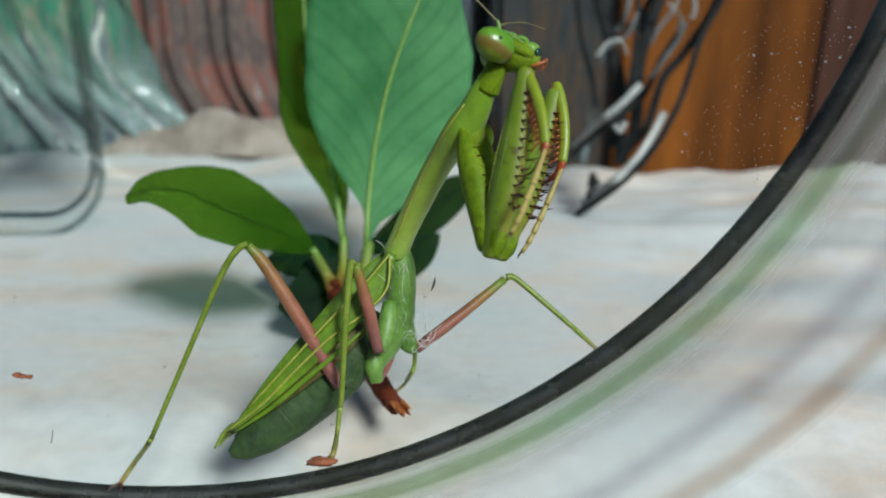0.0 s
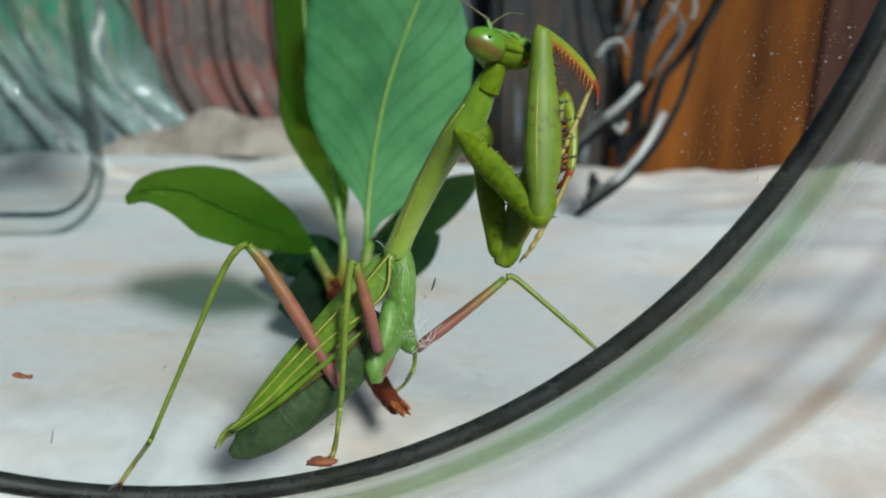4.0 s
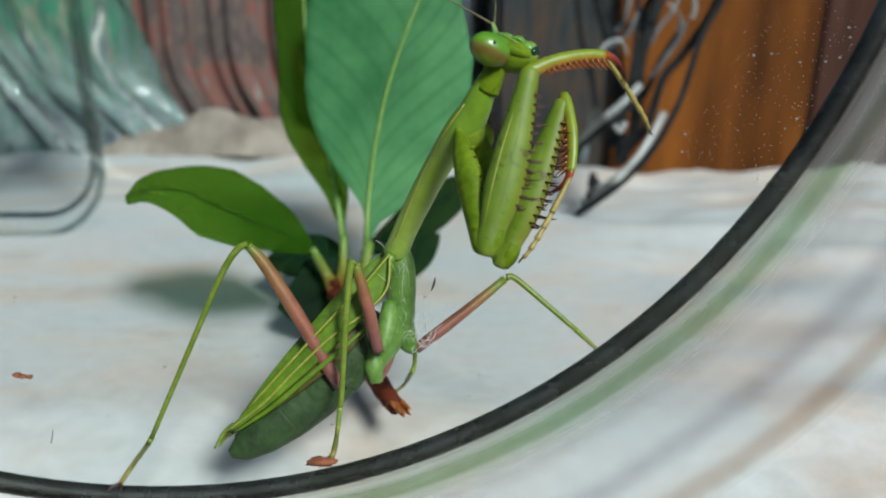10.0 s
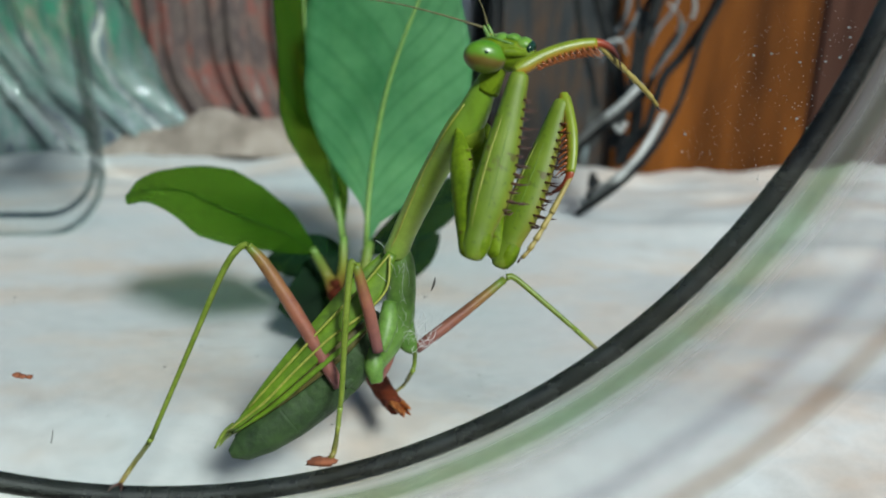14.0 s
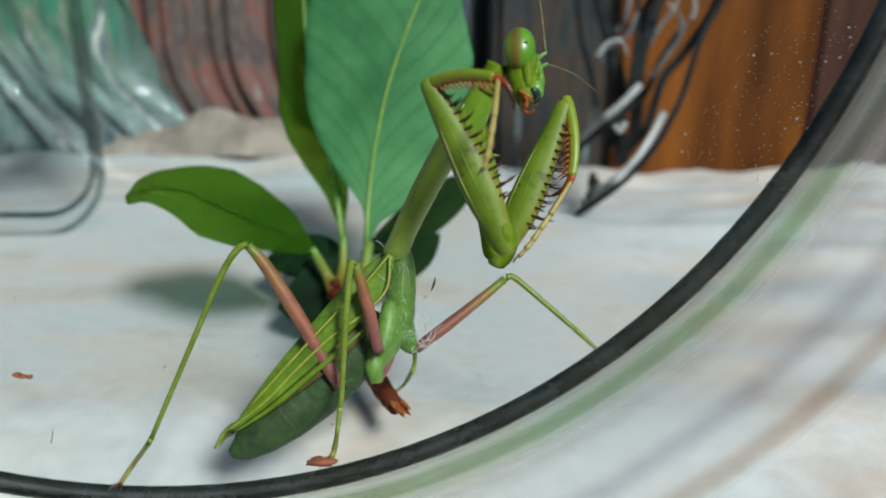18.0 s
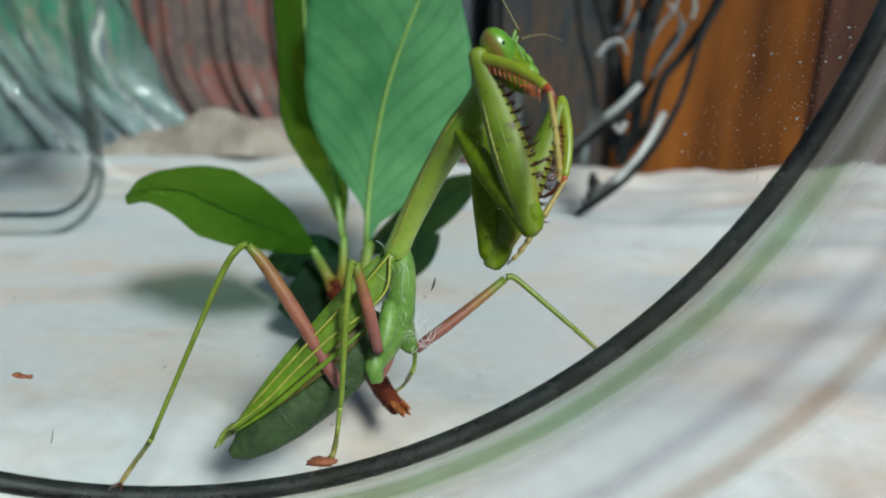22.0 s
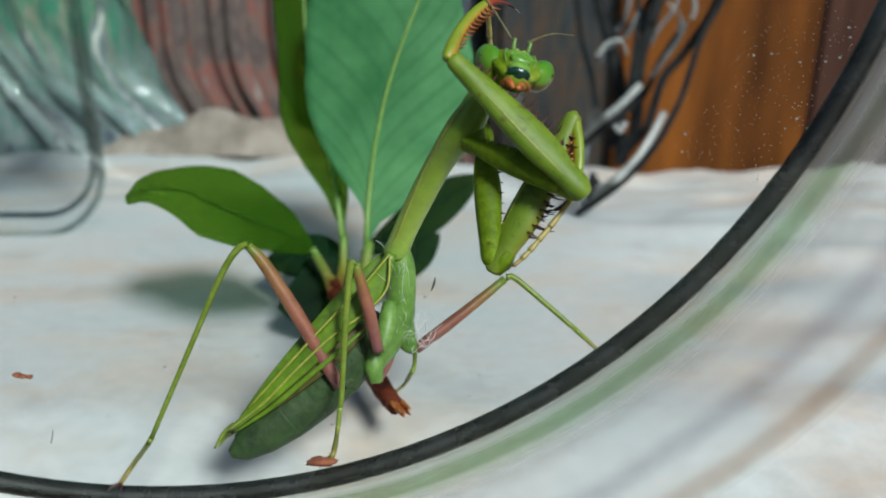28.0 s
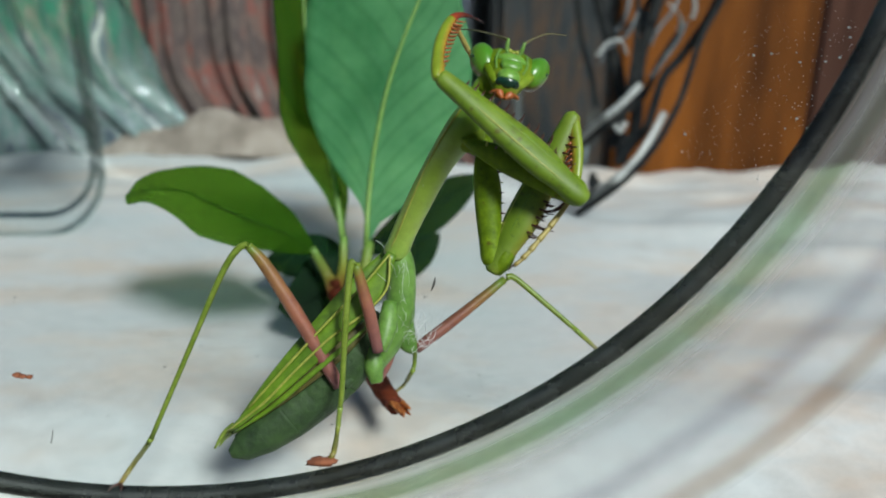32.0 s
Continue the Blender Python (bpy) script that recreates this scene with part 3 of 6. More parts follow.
def plastic_bag():
    """A crumpled sheet of film, standing in ridges that lean over."""
    bm = bmesh.new()
    uvl = bm.loops.layers.uv.new("uv")
    def at(i, j):
        u, v = i / 72, j / 40
        p = Vector((u * 13 + v * 2.4 - 1.2 * v * v + 0.5 * math.sin(v * 9 + u * 5), v * 2.2, 0.7))
        d = 9 * abs(noise.noise(p)) + 5 * abs(noise.noise(p * 2.1 + Vector((4, 1, 0)))) + 2 * noise.noise(p * 4)
        return (-58 + 136 * u + 30 * u * (0.25 - v) + 4 * noise.noise(p * 1.7), d - 4, 92 * v), (p.x, v)
    for lay in (0, 0.4):
        g = [[at(i, j) for i in range(73)] for j in range(41)]
        vs = [[bm.verts.new(Vector(q[0]) + Vector((0, lay, 0))) for q in row] for row in g]
        for j in range(40):
            for i in range(72):
                f = bm.faces.new((vs[j][i], vs[j][i + 1], vs[j + 1][i + 1], vs[j + 1][i]))
                for lp, (jj, ii) in zip(f.loops, ((j, i), (j, i + 1), (j + 1, i + 1), (j + 1, i))):
                    lp[uvl].uv = g[jj][ii][1]
    t = part("plastic_bag", bm, BAG, None)
    t.location = Vector((-164, 249, -11.8)) * MM
    tagged(t, "crumpled plastic bag added for teal, green, grey and pale streaks, highlights in its colour", "bag")


def bottle(x, y, r, h, material, label):
    t = thing("glass_bottle", (x, y, -12), label, "bottle", "bottles behind the jar")
    prof = [(0.01, 0), (r - 3, 0), (r, 3), (r, h * 0.62), (r * 0.8, h * 0.7), (r * 0.38, h * 0.8), (r * 0.36, h), (r * 0.28, h), (r * 0.3, h * 0.8), (r * 0.7, h * 0.69), (r - 3, h * 0.6), (r - 3, 6), (0.01, 5)]
    o = part("body", lathe(prof, 48, False), material, t)
    o.visible_shadow = False
    part("cap", lathe([(0.01, h * 0.93), (r * 0.42, h * 0.93), (r * 0.44, h * 1.03), (r * 0.4, h * 1.05), (0.01, h * 1.05)], 32, False), STEEL, t)


# ---- the jar on its side ----
def jar():
    t = thing("glass_jar", (-22.50, 55.90, 67.50), "clear wide-mouthed glass jar lying on its side", "jar")
    t.matrix_world = Matrix.Translation(Vector((-22.50, 55.90, 67.50)) * MM) @ pose(0, 0, 0, -90, 0, 3.2)

    def torus(rows, seg=128):
        bm = bmesh.new()
        for r, z, w in rows:
            lathe([(r + w * math.cos(a), z + w * math.sin(a)) for a in (math.radians(d) for d in range(0, 360, 24))], seg, bm=bm)
        return bm
    neck = [(60.2, 1.6), (62.4, 1.8), (63.6, 3.0), (64.6, 6.0), (62.9, 6.0), (60.8, 3.0)]
    part("neck", lathe(neck, 128), JARWALL, t, "moulded glass rim and neck").visible_shadow = False
    part("lip", torus([(57.9, 0.0, 0.86)]), LIPGLASS, t, "rounded glass lip, its dark reflections put into the tint").visible_shadow = False
    # The flange carries the rim's reflected bands as tint.
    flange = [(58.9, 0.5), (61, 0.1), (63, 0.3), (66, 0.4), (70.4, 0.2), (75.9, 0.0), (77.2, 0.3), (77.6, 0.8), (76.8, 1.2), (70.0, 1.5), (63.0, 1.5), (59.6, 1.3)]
    part("flange", lathe(flange, 160), RIMGLASS, t, "moulded glass rim, reflected green, grey and brown bands put into its tint").visible_shadow = False
    body = [(64.7, 6.1), (65.6, 9.6), (66.3, 14), (66.6, 20), (66.6, 74), (66.2, 80), (64.9, 85), (62.2, 88.6), (58.5, 90), (55.5, 90.4), (18, 90.3), (0.05, 90.2)]
    body += [(0.05, 86.6), (40, 86.6), (54, 86.5), (58.5, 86.0), (61.6, 84), (63.2, 80), (63.5, 74), (63.5, 19), (63.4, 11), (63.0, 6.1)]
    part("body", lathe(body, 128), JARWALL, t)
    random.seed(4)
    bm = bmesh.new()
    for i in range(620):
        near = random.random() < 0.8
        w, s = radians(random.uniform(14, 34)), 4 + 30 * random.random() ** (2.2 if near else 1.0)
        r = float(np.interp(s, [4.6, 7.8, 11, 14.5, 19], [61.8, 63.1, 63.4, 63.5, 63.5])) - 0.05
        k = random.uniform(0.015, 0.05) * (2.8 if random.random() < 0.07 else 1)
        a = (r * math.cos(w), r * math.sin(w), s)
        ball(a, (k * 0.5, k * random.uniform(0.5, 1.6), k * random.uniform(0.8, 3.4)), 6, 4, bm=bm)
    tagged(part("droplets", bm, SILK, t, "tiny pale specks dried on the glass"), kind="stuff")
    bm = bmesh.new()
    for i in range(90):
        w, s = radians(random.uniform(62, 122)), random.uniform(14, 66)
        k = random.uniform(0.03, 0.09) * (2.2 if random.random() < 0.08 else 1)
        ball((63.42 * math.cos(w), 63.42 * math.sin(w), s), (k * random.uniform(0.6, 2.4), k * 0.5, k * random.uniform(0.6, 1.6)), 6, 4, bm=bm)
    tagged(part("dust", bm, DARKBIT, t, "fine dark dust on the glass"), kind="stuff")
    return t


# ---- the sprig ----
def leaf(parent, rib, hw, normal, material, n=26, m=10, fold=0.18, wavy=0.0, blunt=0.0, peak=0.5, skew=0.0, ribskin=None, across=None, sides=None):
    """A blade along a rib of points, hw wide at most, folded along the rib; with its midrib.
    sides: rows (share of the rib, width on the one side, on the other); across: the way of the width."""
    base = parent["base"]
    path = spline(rib, max(2, n // (len(rib) - 1)))
    N = len(path) - 1
    bm = bmesh.new()
    uvl = bm.loops.layers.uv.new("uv")
    top, low = [], []
    for i, p in enumerate(path):
        u = i / N
        d = path[min(i + 1, N)] - path[max(i - 1, 0)]
        d /= np.linalg.norm(d)
        nn = np.array(normal, float)
        nn -= d * (nn @ d)
        nn /= np.linalg.norm(nn)
        s = np.cross(nn, d) if across is None else np.array(across, float)
        k = math.log(0.5) / math.log(peak)
        w = hw * max(math.sin(math.pi * min(max(u ** k, 0.0), 1.0)) ** 0.75, 0.0) + 0.15
        if blunt and u > 1 - blunt:
            w = max(w, hw * 0.45)
        ra, rb = [], []
        for j in range(2 * m + 1):
            v = j / m - 1
            wob = wavy * math.sin(u * 17 + (2 if v < 0 else 0)) * v * v
            if sides:
                w = float(np.interp(u, [r[0] for r in sides], [r[2 if v < 0 else 1] for r in sides]))
            q = p - np.array(base) + s * (w * v * (1 + skew * v)) + nn * (fold * w * abs(v) ** 1.3 + wob)
            ra.append(bm.verts.new(q + nn * 0.12))
            rb.append(bm.verts.new(q - nn * 0.12))
        top.append(ra)
        low.append(rb)

    def quad(a, b, c, d, uvs):
        f = bm.faces.new((a, b, c, d))
        for lp, uv in zip(f.loops, uvs):
            lp[uvl].uv = uv
    for i in range(N):
        for j in range(2 * m):
            uvs = [(ii / N, jj / m - 1) for ii, jj in ((i, j), (i, j + 1), (i + 1, j + 1), (i + 1, j))]
            quad(top[i][j], top[i][j + 1], top[i + 1][j + 1], top[i + 1][j], uvs)
            quad(low[i][j + 1], low[i][j], low[i + 1][j], low[i + 1][j + 1], uvs)
        for j in (0, 2 * m):
            quad(top[i][j], top[i + 1][j], low[i + 1][j], low[i][j], [(i / N, 1)] * 4)
    for i in (0, N):
        for j in range(2 * m):
            quad(top[i][j], low[i][j], low[i][j + 1], top[i][j + 1], [(i / N, 0)] * 4)
    blade = part("leaf", bm, material, parent)
    r0 = 0.75 if hw > 6 else 0.38
    rows = [(*(p), r0 * (1 - 0.8 * i / N), 0.45 * (1 - 0.6 * i / N)) for i, p in enumerate(path)]
    part("midrib", loft(rows[::4] + [rows[-1]], normal, 2, 8, off=base), ribskin or RIB, blade)
    return blade


def sprig():
    base = (-10.70, 89.75, 4.60)
    t = thing("leaf_sprig", base, "broken sprig of glossy green leaves on a reddish stem", "sprig")
    t["base"] = base
    stem = [(*(-5.50, 77.34, 5.40), 1.0), (*(-7.74, 82.51, 5.40), 1.25), (*(-10.72, 90.44, 5.90), 1.2), (*(-13.73, 98.61, 7.00), 1.3), (*(-15.72, 102.52, 9.50), 1.1), (*(-15.19, 101.46, 11.00), 0.5)]
    s = part("stem", loft(stem, (0, 0, 1), 6, 12, off=base, wave=0.06), BARK, t, "reddish brown woody stem")
    random.seed(2)
    for i in range(6):
        a, b = np.array((-5.73, 77.84, 5.40)), np.array((-4.57, 74.59, 6.00))
        j = np.array([random.uniform(-0.8, 0.8), random.uniform(-0.8, 0.8), random.uniform(-0.5, 0.7)])
        part("splinter", loft([(*(a + j * 0.7 - (b - a) * 0.6), 0.35), (*((a + b) / 2 + j), 0.3), (*(b + j * 1.2), 0.06)], (0, 0, 1), 3, 6, off=base), CUT, s, "torn orange splinter")
    pet = lambda *rows: part("petiole", loft(rows, (0, 1, 0), 5, 8, off=base), PETIOLE, t)
    pet((*(-15.67, 102.10, 9.50), 1.0), (*(-15.20, 107.86, 10.20), 0.75), (*(-15.29, 111.51, 14.36), 0.6))
    pet((*(-15.67, 102.10, 9.50), 1.1), (*(-16.99, 104.00, 11.28), 0.8), (*(-18.79, 103.39, 15.45), 0.6))
    pet((*(-13.73, 98.61, 7.00), 1.0), (*(-12.09, 105.43, 9.36), 0.9), (*(-11.29, 110.27, 13.87), 0.8))
    leaf(t, [(-11.70, 110.00, 13.79), (-11.16, 114.00, 22.65), (-9.39, 117.00, 32.50), (-6.92, 119.00, 40.70), (-3.56, 121.00, 48.76), (0.50, 123.00, 58.26), (3.79, 124.00, 66.68)], 13.0, (0.05, -1, 0.3), LEAF, fold=-0.06, n=36, across=(-1, 0, 0),
         sides=[(0, 0.26, 0.26), (0.055, 0.34, 1.89), (0.092, 0.77, 4.99), (0.122, 1.72, 7.15), (0.194, 5.51, 9.82), (0.264, 8.87, 12.1), (0.333, 11.2, 13.1), (0.417, 12.9, 12.6), (0.5, 13.9, 11.6), (0.583, 15.5, 9.13), (0.667, 16.9, 6.37), (0.805, 12.9, 3.44), (1, 0.17, 0.17)])
    leaf(t, [(-15.88, 115.00, 12.67), (-16.79, 118.00, 18.79), (-17.73, 121.00, 22.67), (-19.16, 123.00, 26.87), (-20.61, 125.00, 31.10), (-22.14, 129.00, 39.66), (-22.76, 132.00, 48.37), (-22.91, 136.00, 61.37)], 7.0, (-0.5, -1, 0.2), LEAF2, fold=0.12, n=36, across=(-0.98, 0.2, 0),
         sides=[(0, 0.28, 0.28), (0.048, 0.46, 0.55), (0.143, 1.85, 1.85), (0.286, 4.43, 2.4), (0.429, 5.81, 3.69), (0.571, 5.91, 4.15), (0.714, 4.8, 4.15), (0.857, 4.89, 3.69), (0.933, 3.69, 2.77), (1, 0.18, 0.18)])
    leaf(t, [(-18.30, 104.00, 14.45), (-20.54, 103.50, 16.28), (-22.74, 103.00, 18.07), (-27.12, 102.00, 20.24), (-31.48, 101.50, 22.52), (-34.99, 101.00, 24.52), (-38.78, 101.00, 25.00), (-41.90, 101.50, 24.38), (-43.30, 102.00, 24.08)], 5.0, (0, -0.2, 0.98), LEAF2, fold=0.08, n=36, wavy=0.15, ribskin=LEAF2, across=(0, 0.98, 0.2),
         sides=[(0, 0.286, 0.286), (0.125, 3.19, 3.19), (0.25, 5.82, 5.82), (0.375, 8.72, 8.43), (0.5, 9.46, 9.03), (0.625, 7.28, 6.99), (0.75, 4.96, 4.65), (0.875, 3.92, 3.79), (0.999, 3.05, 1.16)])
    # Low inner leaves, with their shade in the leaf colour.
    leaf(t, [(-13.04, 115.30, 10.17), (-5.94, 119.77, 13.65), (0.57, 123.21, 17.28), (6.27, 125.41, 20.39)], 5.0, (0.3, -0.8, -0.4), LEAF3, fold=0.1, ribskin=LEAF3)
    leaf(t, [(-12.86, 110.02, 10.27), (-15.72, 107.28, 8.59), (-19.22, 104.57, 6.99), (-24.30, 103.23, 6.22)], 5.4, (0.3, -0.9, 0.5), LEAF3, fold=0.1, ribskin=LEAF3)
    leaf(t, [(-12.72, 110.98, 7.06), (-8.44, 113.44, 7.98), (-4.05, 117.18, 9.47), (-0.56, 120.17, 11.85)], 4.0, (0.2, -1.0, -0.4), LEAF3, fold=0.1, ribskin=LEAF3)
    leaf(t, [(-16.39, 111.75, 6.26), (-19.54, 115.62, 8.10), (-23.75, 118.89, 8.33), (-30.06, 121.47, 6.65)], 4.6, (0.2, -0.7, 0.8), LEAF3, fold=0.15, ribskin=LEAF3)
    return t


# ---- the mantis ----
def mantis():
    base = (-9.55, 84.92, 3.20)
    t = thing("mantis", base, "green praying mantis with reddish thighs cleaning its foreleg", "mantis")
    lf = lambda name, rows, material, parent=t, side=(0, 1, 0), n=5, seg=12, label="", wave=0.0: part(name, loft(rows, side, n, seg, base, wave=wave), material, parent, label)
    view = (0, -0.94, 0.34)
    # trunk
    pro = lf("prothorax", [(*(-4.82, 72.14, 26.08), 1.25), (*(-3.81, 72.01, 28.64), 1.2), (*(-2.13, 71.23, 32.35), 1.25), (*(-0.21, 70.00, 36.26), 1.3), (*(1.58, 68.42, 39.24), 1.58), (*(2.70, 68.03, 41.08), 1.42), (*(3.55, 67.70, 43.11), 1.1), (*(4.03, 67.77, 44.17), 0.9)], PRO, side=view, n=6, seg=16)
    lf("keel", [(*(-5.26, 71.32, 26.74), 0.12), (*(-2.90, 70.27, 32.63), 0.10), (*(-1.41, 69.42, 36.14), 0.10), (*(0.30, 67.51, 39.67), 0.10), (*(1.87, 67.28, 41.95), 0.12)], YELLOW, pro, n=6, seg=6)
    for sx in (0, 1):
        part("shoulder", ball((2.32, 67.97, 39.17) if sx == 0 else (3.21, 69.65, 38.52), (1.45, 1.2, 1.7), 16, 10, base), GREEN, t)
    lf("neck", [(*(3.75, 67.70, 43.11), 1.2), (*(4.39, 67.49, 44.59), 1.0), (*(4.67, 67.49, 45.45), 0.9)], GREEN, side=view)
    lf("thorax", [(*(-4.60, 72.56, 26.65), 1.2), (*(-4.17, 72.06, 24.40), 1.4), (*(-4.37, 71.35, 20.98), 1.5), (*(-5.43, 70.82, 18.06), 1.7), (*(-7.50, 70.28, 15.10), 1.6)], PALE, side=view, seg=16)
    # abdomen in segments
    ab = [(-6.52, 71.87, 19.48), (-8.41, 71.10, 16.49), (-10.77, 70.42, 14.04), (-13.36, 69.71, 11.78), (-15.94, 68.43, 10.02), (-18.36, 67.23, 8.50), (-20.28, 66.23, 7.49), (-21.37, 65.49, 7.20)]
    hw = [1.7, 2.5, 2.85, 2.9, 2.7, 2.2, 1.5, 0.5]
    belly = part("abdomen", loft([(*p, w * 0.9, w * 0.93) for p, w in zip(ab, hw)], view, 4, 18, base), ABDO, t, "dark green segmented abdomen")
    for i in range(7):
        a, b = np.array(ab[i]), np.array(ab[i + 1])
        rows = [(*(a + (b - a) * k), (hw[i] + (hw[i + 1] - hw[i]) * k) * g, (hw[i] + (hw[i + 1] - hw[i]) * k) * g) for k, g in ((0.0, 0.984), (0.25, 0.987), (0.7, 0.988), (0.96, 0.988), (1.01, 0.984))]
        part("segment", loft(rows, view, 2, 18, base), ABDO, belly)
    for dz in (0, 1):
        lf("cercus", [(*(-21.25, 67.19, 9.54), 0.32), (*(-22.29, 66.87, 8.67), 0.26), (*(-23.09, 66.02, 7.50), 0.1)] if dz == 0 else [(*(-21.64, 67.81, 8.32), 0.3), (*(-22.60, 68.00, 7.38), 0.2), (*(-23.18, 67.72, 6.61), 0.08)], SHIN, seg=8)
    # wings
    lf("hindwing", [(*(-7.58, 69.58, 19.61), 0.2, 0.5), (*(-10.35, 68.35, 17.41), 0.2, 0.9), (*(-13.69, 67.25, 14.97), 0.2, 0.9), (*(-17.10, 66.52, 12.38), 0.2, 0.7), (*(-21.03, 66.42, 9.17), 0.1, 0.2)], OLIVE, side=view, label="olive-brown folded hindwing")
    lf("wing_edge", [(*(-7.18, 68.51, 20.19), 0.1, 0.12), (*(-10.19, 67.24, 17.86), 0.12, 0.25), (*(-13.51, 66.29, 15.26), 0.12, 0.28), (*(-16.92, 65.69, 12.44), 0.12, 0.25), (*(-20.98, 66.05, 9.35), 0.1, 0.12)], WING, side=view, n=6, seg=8)
    w1 = lf("forewing", [(*(-5.01, 70.91, 26.78), 0.3, 0.5), (*(-6.84, 69.60, 23.47), 0.3, 1.15), (*(-10.20, 68.14, 20.06), 0.3, 1.1), (*(-13.92, 66.87, 16.56), 0.3, 0.95), (*(-17.59, 65.96, 13.18), 0.25, 0.7), (*(-21.26, 65.96, 9.67), 0.1, 0.2)], WING, side=view, n=6, seg=14)
    lf("vein", [(*(-5.18, 70.03, 26.69), 0.12), (*(-5.49, 68.77, 23.82), 0.125), (*(-7.75, 67.94, 21.55), 0.125), (*(-11.04, 67.13, 19.33), 0.125), (*(-14.34, 66.06, 16.39), 0.125), (*(-17.50, 65.53, 13.18), 0.13), (*(-21.55, 65.75, 9.68), 0.1)], YELLOW, w1, seg=6)
    lf("vein", [(*(-5.19, 70.31, 26.88), 0.1), (*(-7.95, 69.21, 23.87), 0.12), (*(-11.51, 67.76, 20.48), 0.13), (*(-15.13, 66.62, 16.76), 0.13), (*(-19.15, 65.69, 12.44), 0.1)], YELLOW, w1, seg=6)
    w2 = lf("forewing", [(*(-5.86, 73.12, 25.84), 0.3, 0.4), (*(-9.37, 71.42, 22.32), 0.3, 0.9), (*(-13.45, 69.59, 17.90), 0.3, 0.95), (*(-17.14, 68.37, 13.95), 0.25, 0.7), (*(-20.50, 67.63, 10.18), 0.1, 0.2)], WING, side=view, n=6, seg=14)
    # walking legs: coxa, thigh, shin, foot
    def leg(coxa, thigh, shin, foot, coxa_skin=PALE):
        lf("coxa", coxa, coxa_skin, side=view)
        a = lf("thigh", thigh, THIGH, side=view)
        lf("knee", [(*(np.array(thigh[-1][:3]) * 1.04 - np.array(thigh[-2][:3]) * 0.04), thigh[-1][3] * 0.8), (*thigh[-1][:3], thigh[-1][3] * 1.15), (*(np.array(thigh[-1][:3]) * 0.9 + np.array(shin[1][:3]) * 0.1), shin[0][3] * 1.1)], SHIN, a, seg=10)
        lf("shin", shin, SHIN, side=view, seg=10)
        f = lf("foot", foot, FOOT, side=view, seg=8, wave=0.06)
        a, b = np.array(foot[-2][:3]), np.array(foot[-1][:3])
        for k in (-1, 1):
            d = (b - a) / np.linalg.norm(b - a)
            c = b + np.array([k * 0.5, 0, 0.05]) + d * 0.9
            lf("claw", [(*b, 0.14), (*((b + c) / 2 + np.array([k * 0.12, 0, 0.15])), 0.1), (*c, 0.03)], SPINE, f, seg=6, n=3)

    leg([(*(-7.84, 70.72, 14.86), 0.9), (*(-8.89, 69.31, 14.20), 0.7), (*(-9.98, 67.68, 13.82), 0.5)],
        [(*(-10.35, 67.12, 14.02), 0.6), (*(-11.67, 67.43, 16.64), 0.72), (*(-14.50, 68.09, 21.96), 0.72), (*(-17.13, 68.66, 26.45), 0.62), (*(-18.49, 68.69, 28.29), 0.42)],
        [(*(-18.60, 68.73, 28.39), 0.4), (*(-19.57, 68.58, 27.98), 0.34), (*(-21.32, 68.16, 25.37), 0.3), (*(-25.07, 66.91, 17.54), 0.26), (*(-29.03, 65.35, 9.16), 0.24)],
        [(*(-29.03, 65.35, 9.16), 0.3), (*(-29.51, 64.87, 8.43), 0.26), (*(-25.91, 54.17, 14.12), 0.22), (*(-26.34, 52.32, 13.58), 0.2)], ABDO)
    leg([(*(-5.30, 70.08, 21.86), 0.7), (*(-5.47, 68.67, 20.05), 1.0), (*(-6.08, 67.10, 18.06), 0.65)],
        [(*(-6.32, 66.70, 18.14), 0.56), (*(-6.99, 66.96, 21.77), 0.62), (*(-7.72, 67.24, 24.88), 0.55), (*(-8.19, 67.35, 26.96), 0.4)],
        [(*(-8.27, 67.28, 27.33), 0.4), (*(-8.75, 66.99, 26.53), 0.36), (*(-9.25, 65.68, 21.19), 0.32), (*(-9.70, 64.55, 15.15), 0.27), (*(-9.92, 64.34, 13.40), 0.25)],
        [(*(-9.92, 64.34, 13.40), 0.28), (*(-10.25, 63.84, 10.87), 0.24), (*(-9.56, 57.19, 13.36), 0.26), (*(-9.85, 56.61, 12.94), 0.24)])
    leg([(*(-3.84, 72.27, 20.57), 1.0), (*(-4.07, 71.57, 18.66), 1.15), (*(-3.61, 70.95, 16.96), 1.0), (*(-2.79, 70.67, 16.20), 0.6)],
        [(*(-2.79, 70.71, 16.30), 0.55), (*(-0.23, 71.73, 17.93), 0.6), (*(3.30, 73.22, 20.27), 0.52), (*(6.28, 74.51, 22.35), 0.42)],
        [(*(6.64, 74.63, 22.68), 0.4), (*(7.59, 74.59, 22.57), 0.34), (*(10.39, 73.51, 20.46), 0.3), (*(13.83, 71.91, 17.84), 0.26)],
        [(*(13.83, 71.91, 17.84), 0.28), (*(15.39, 72.77, 16.10), 0.24), (*(16.82, 75.19, 13.98), 0.2)])
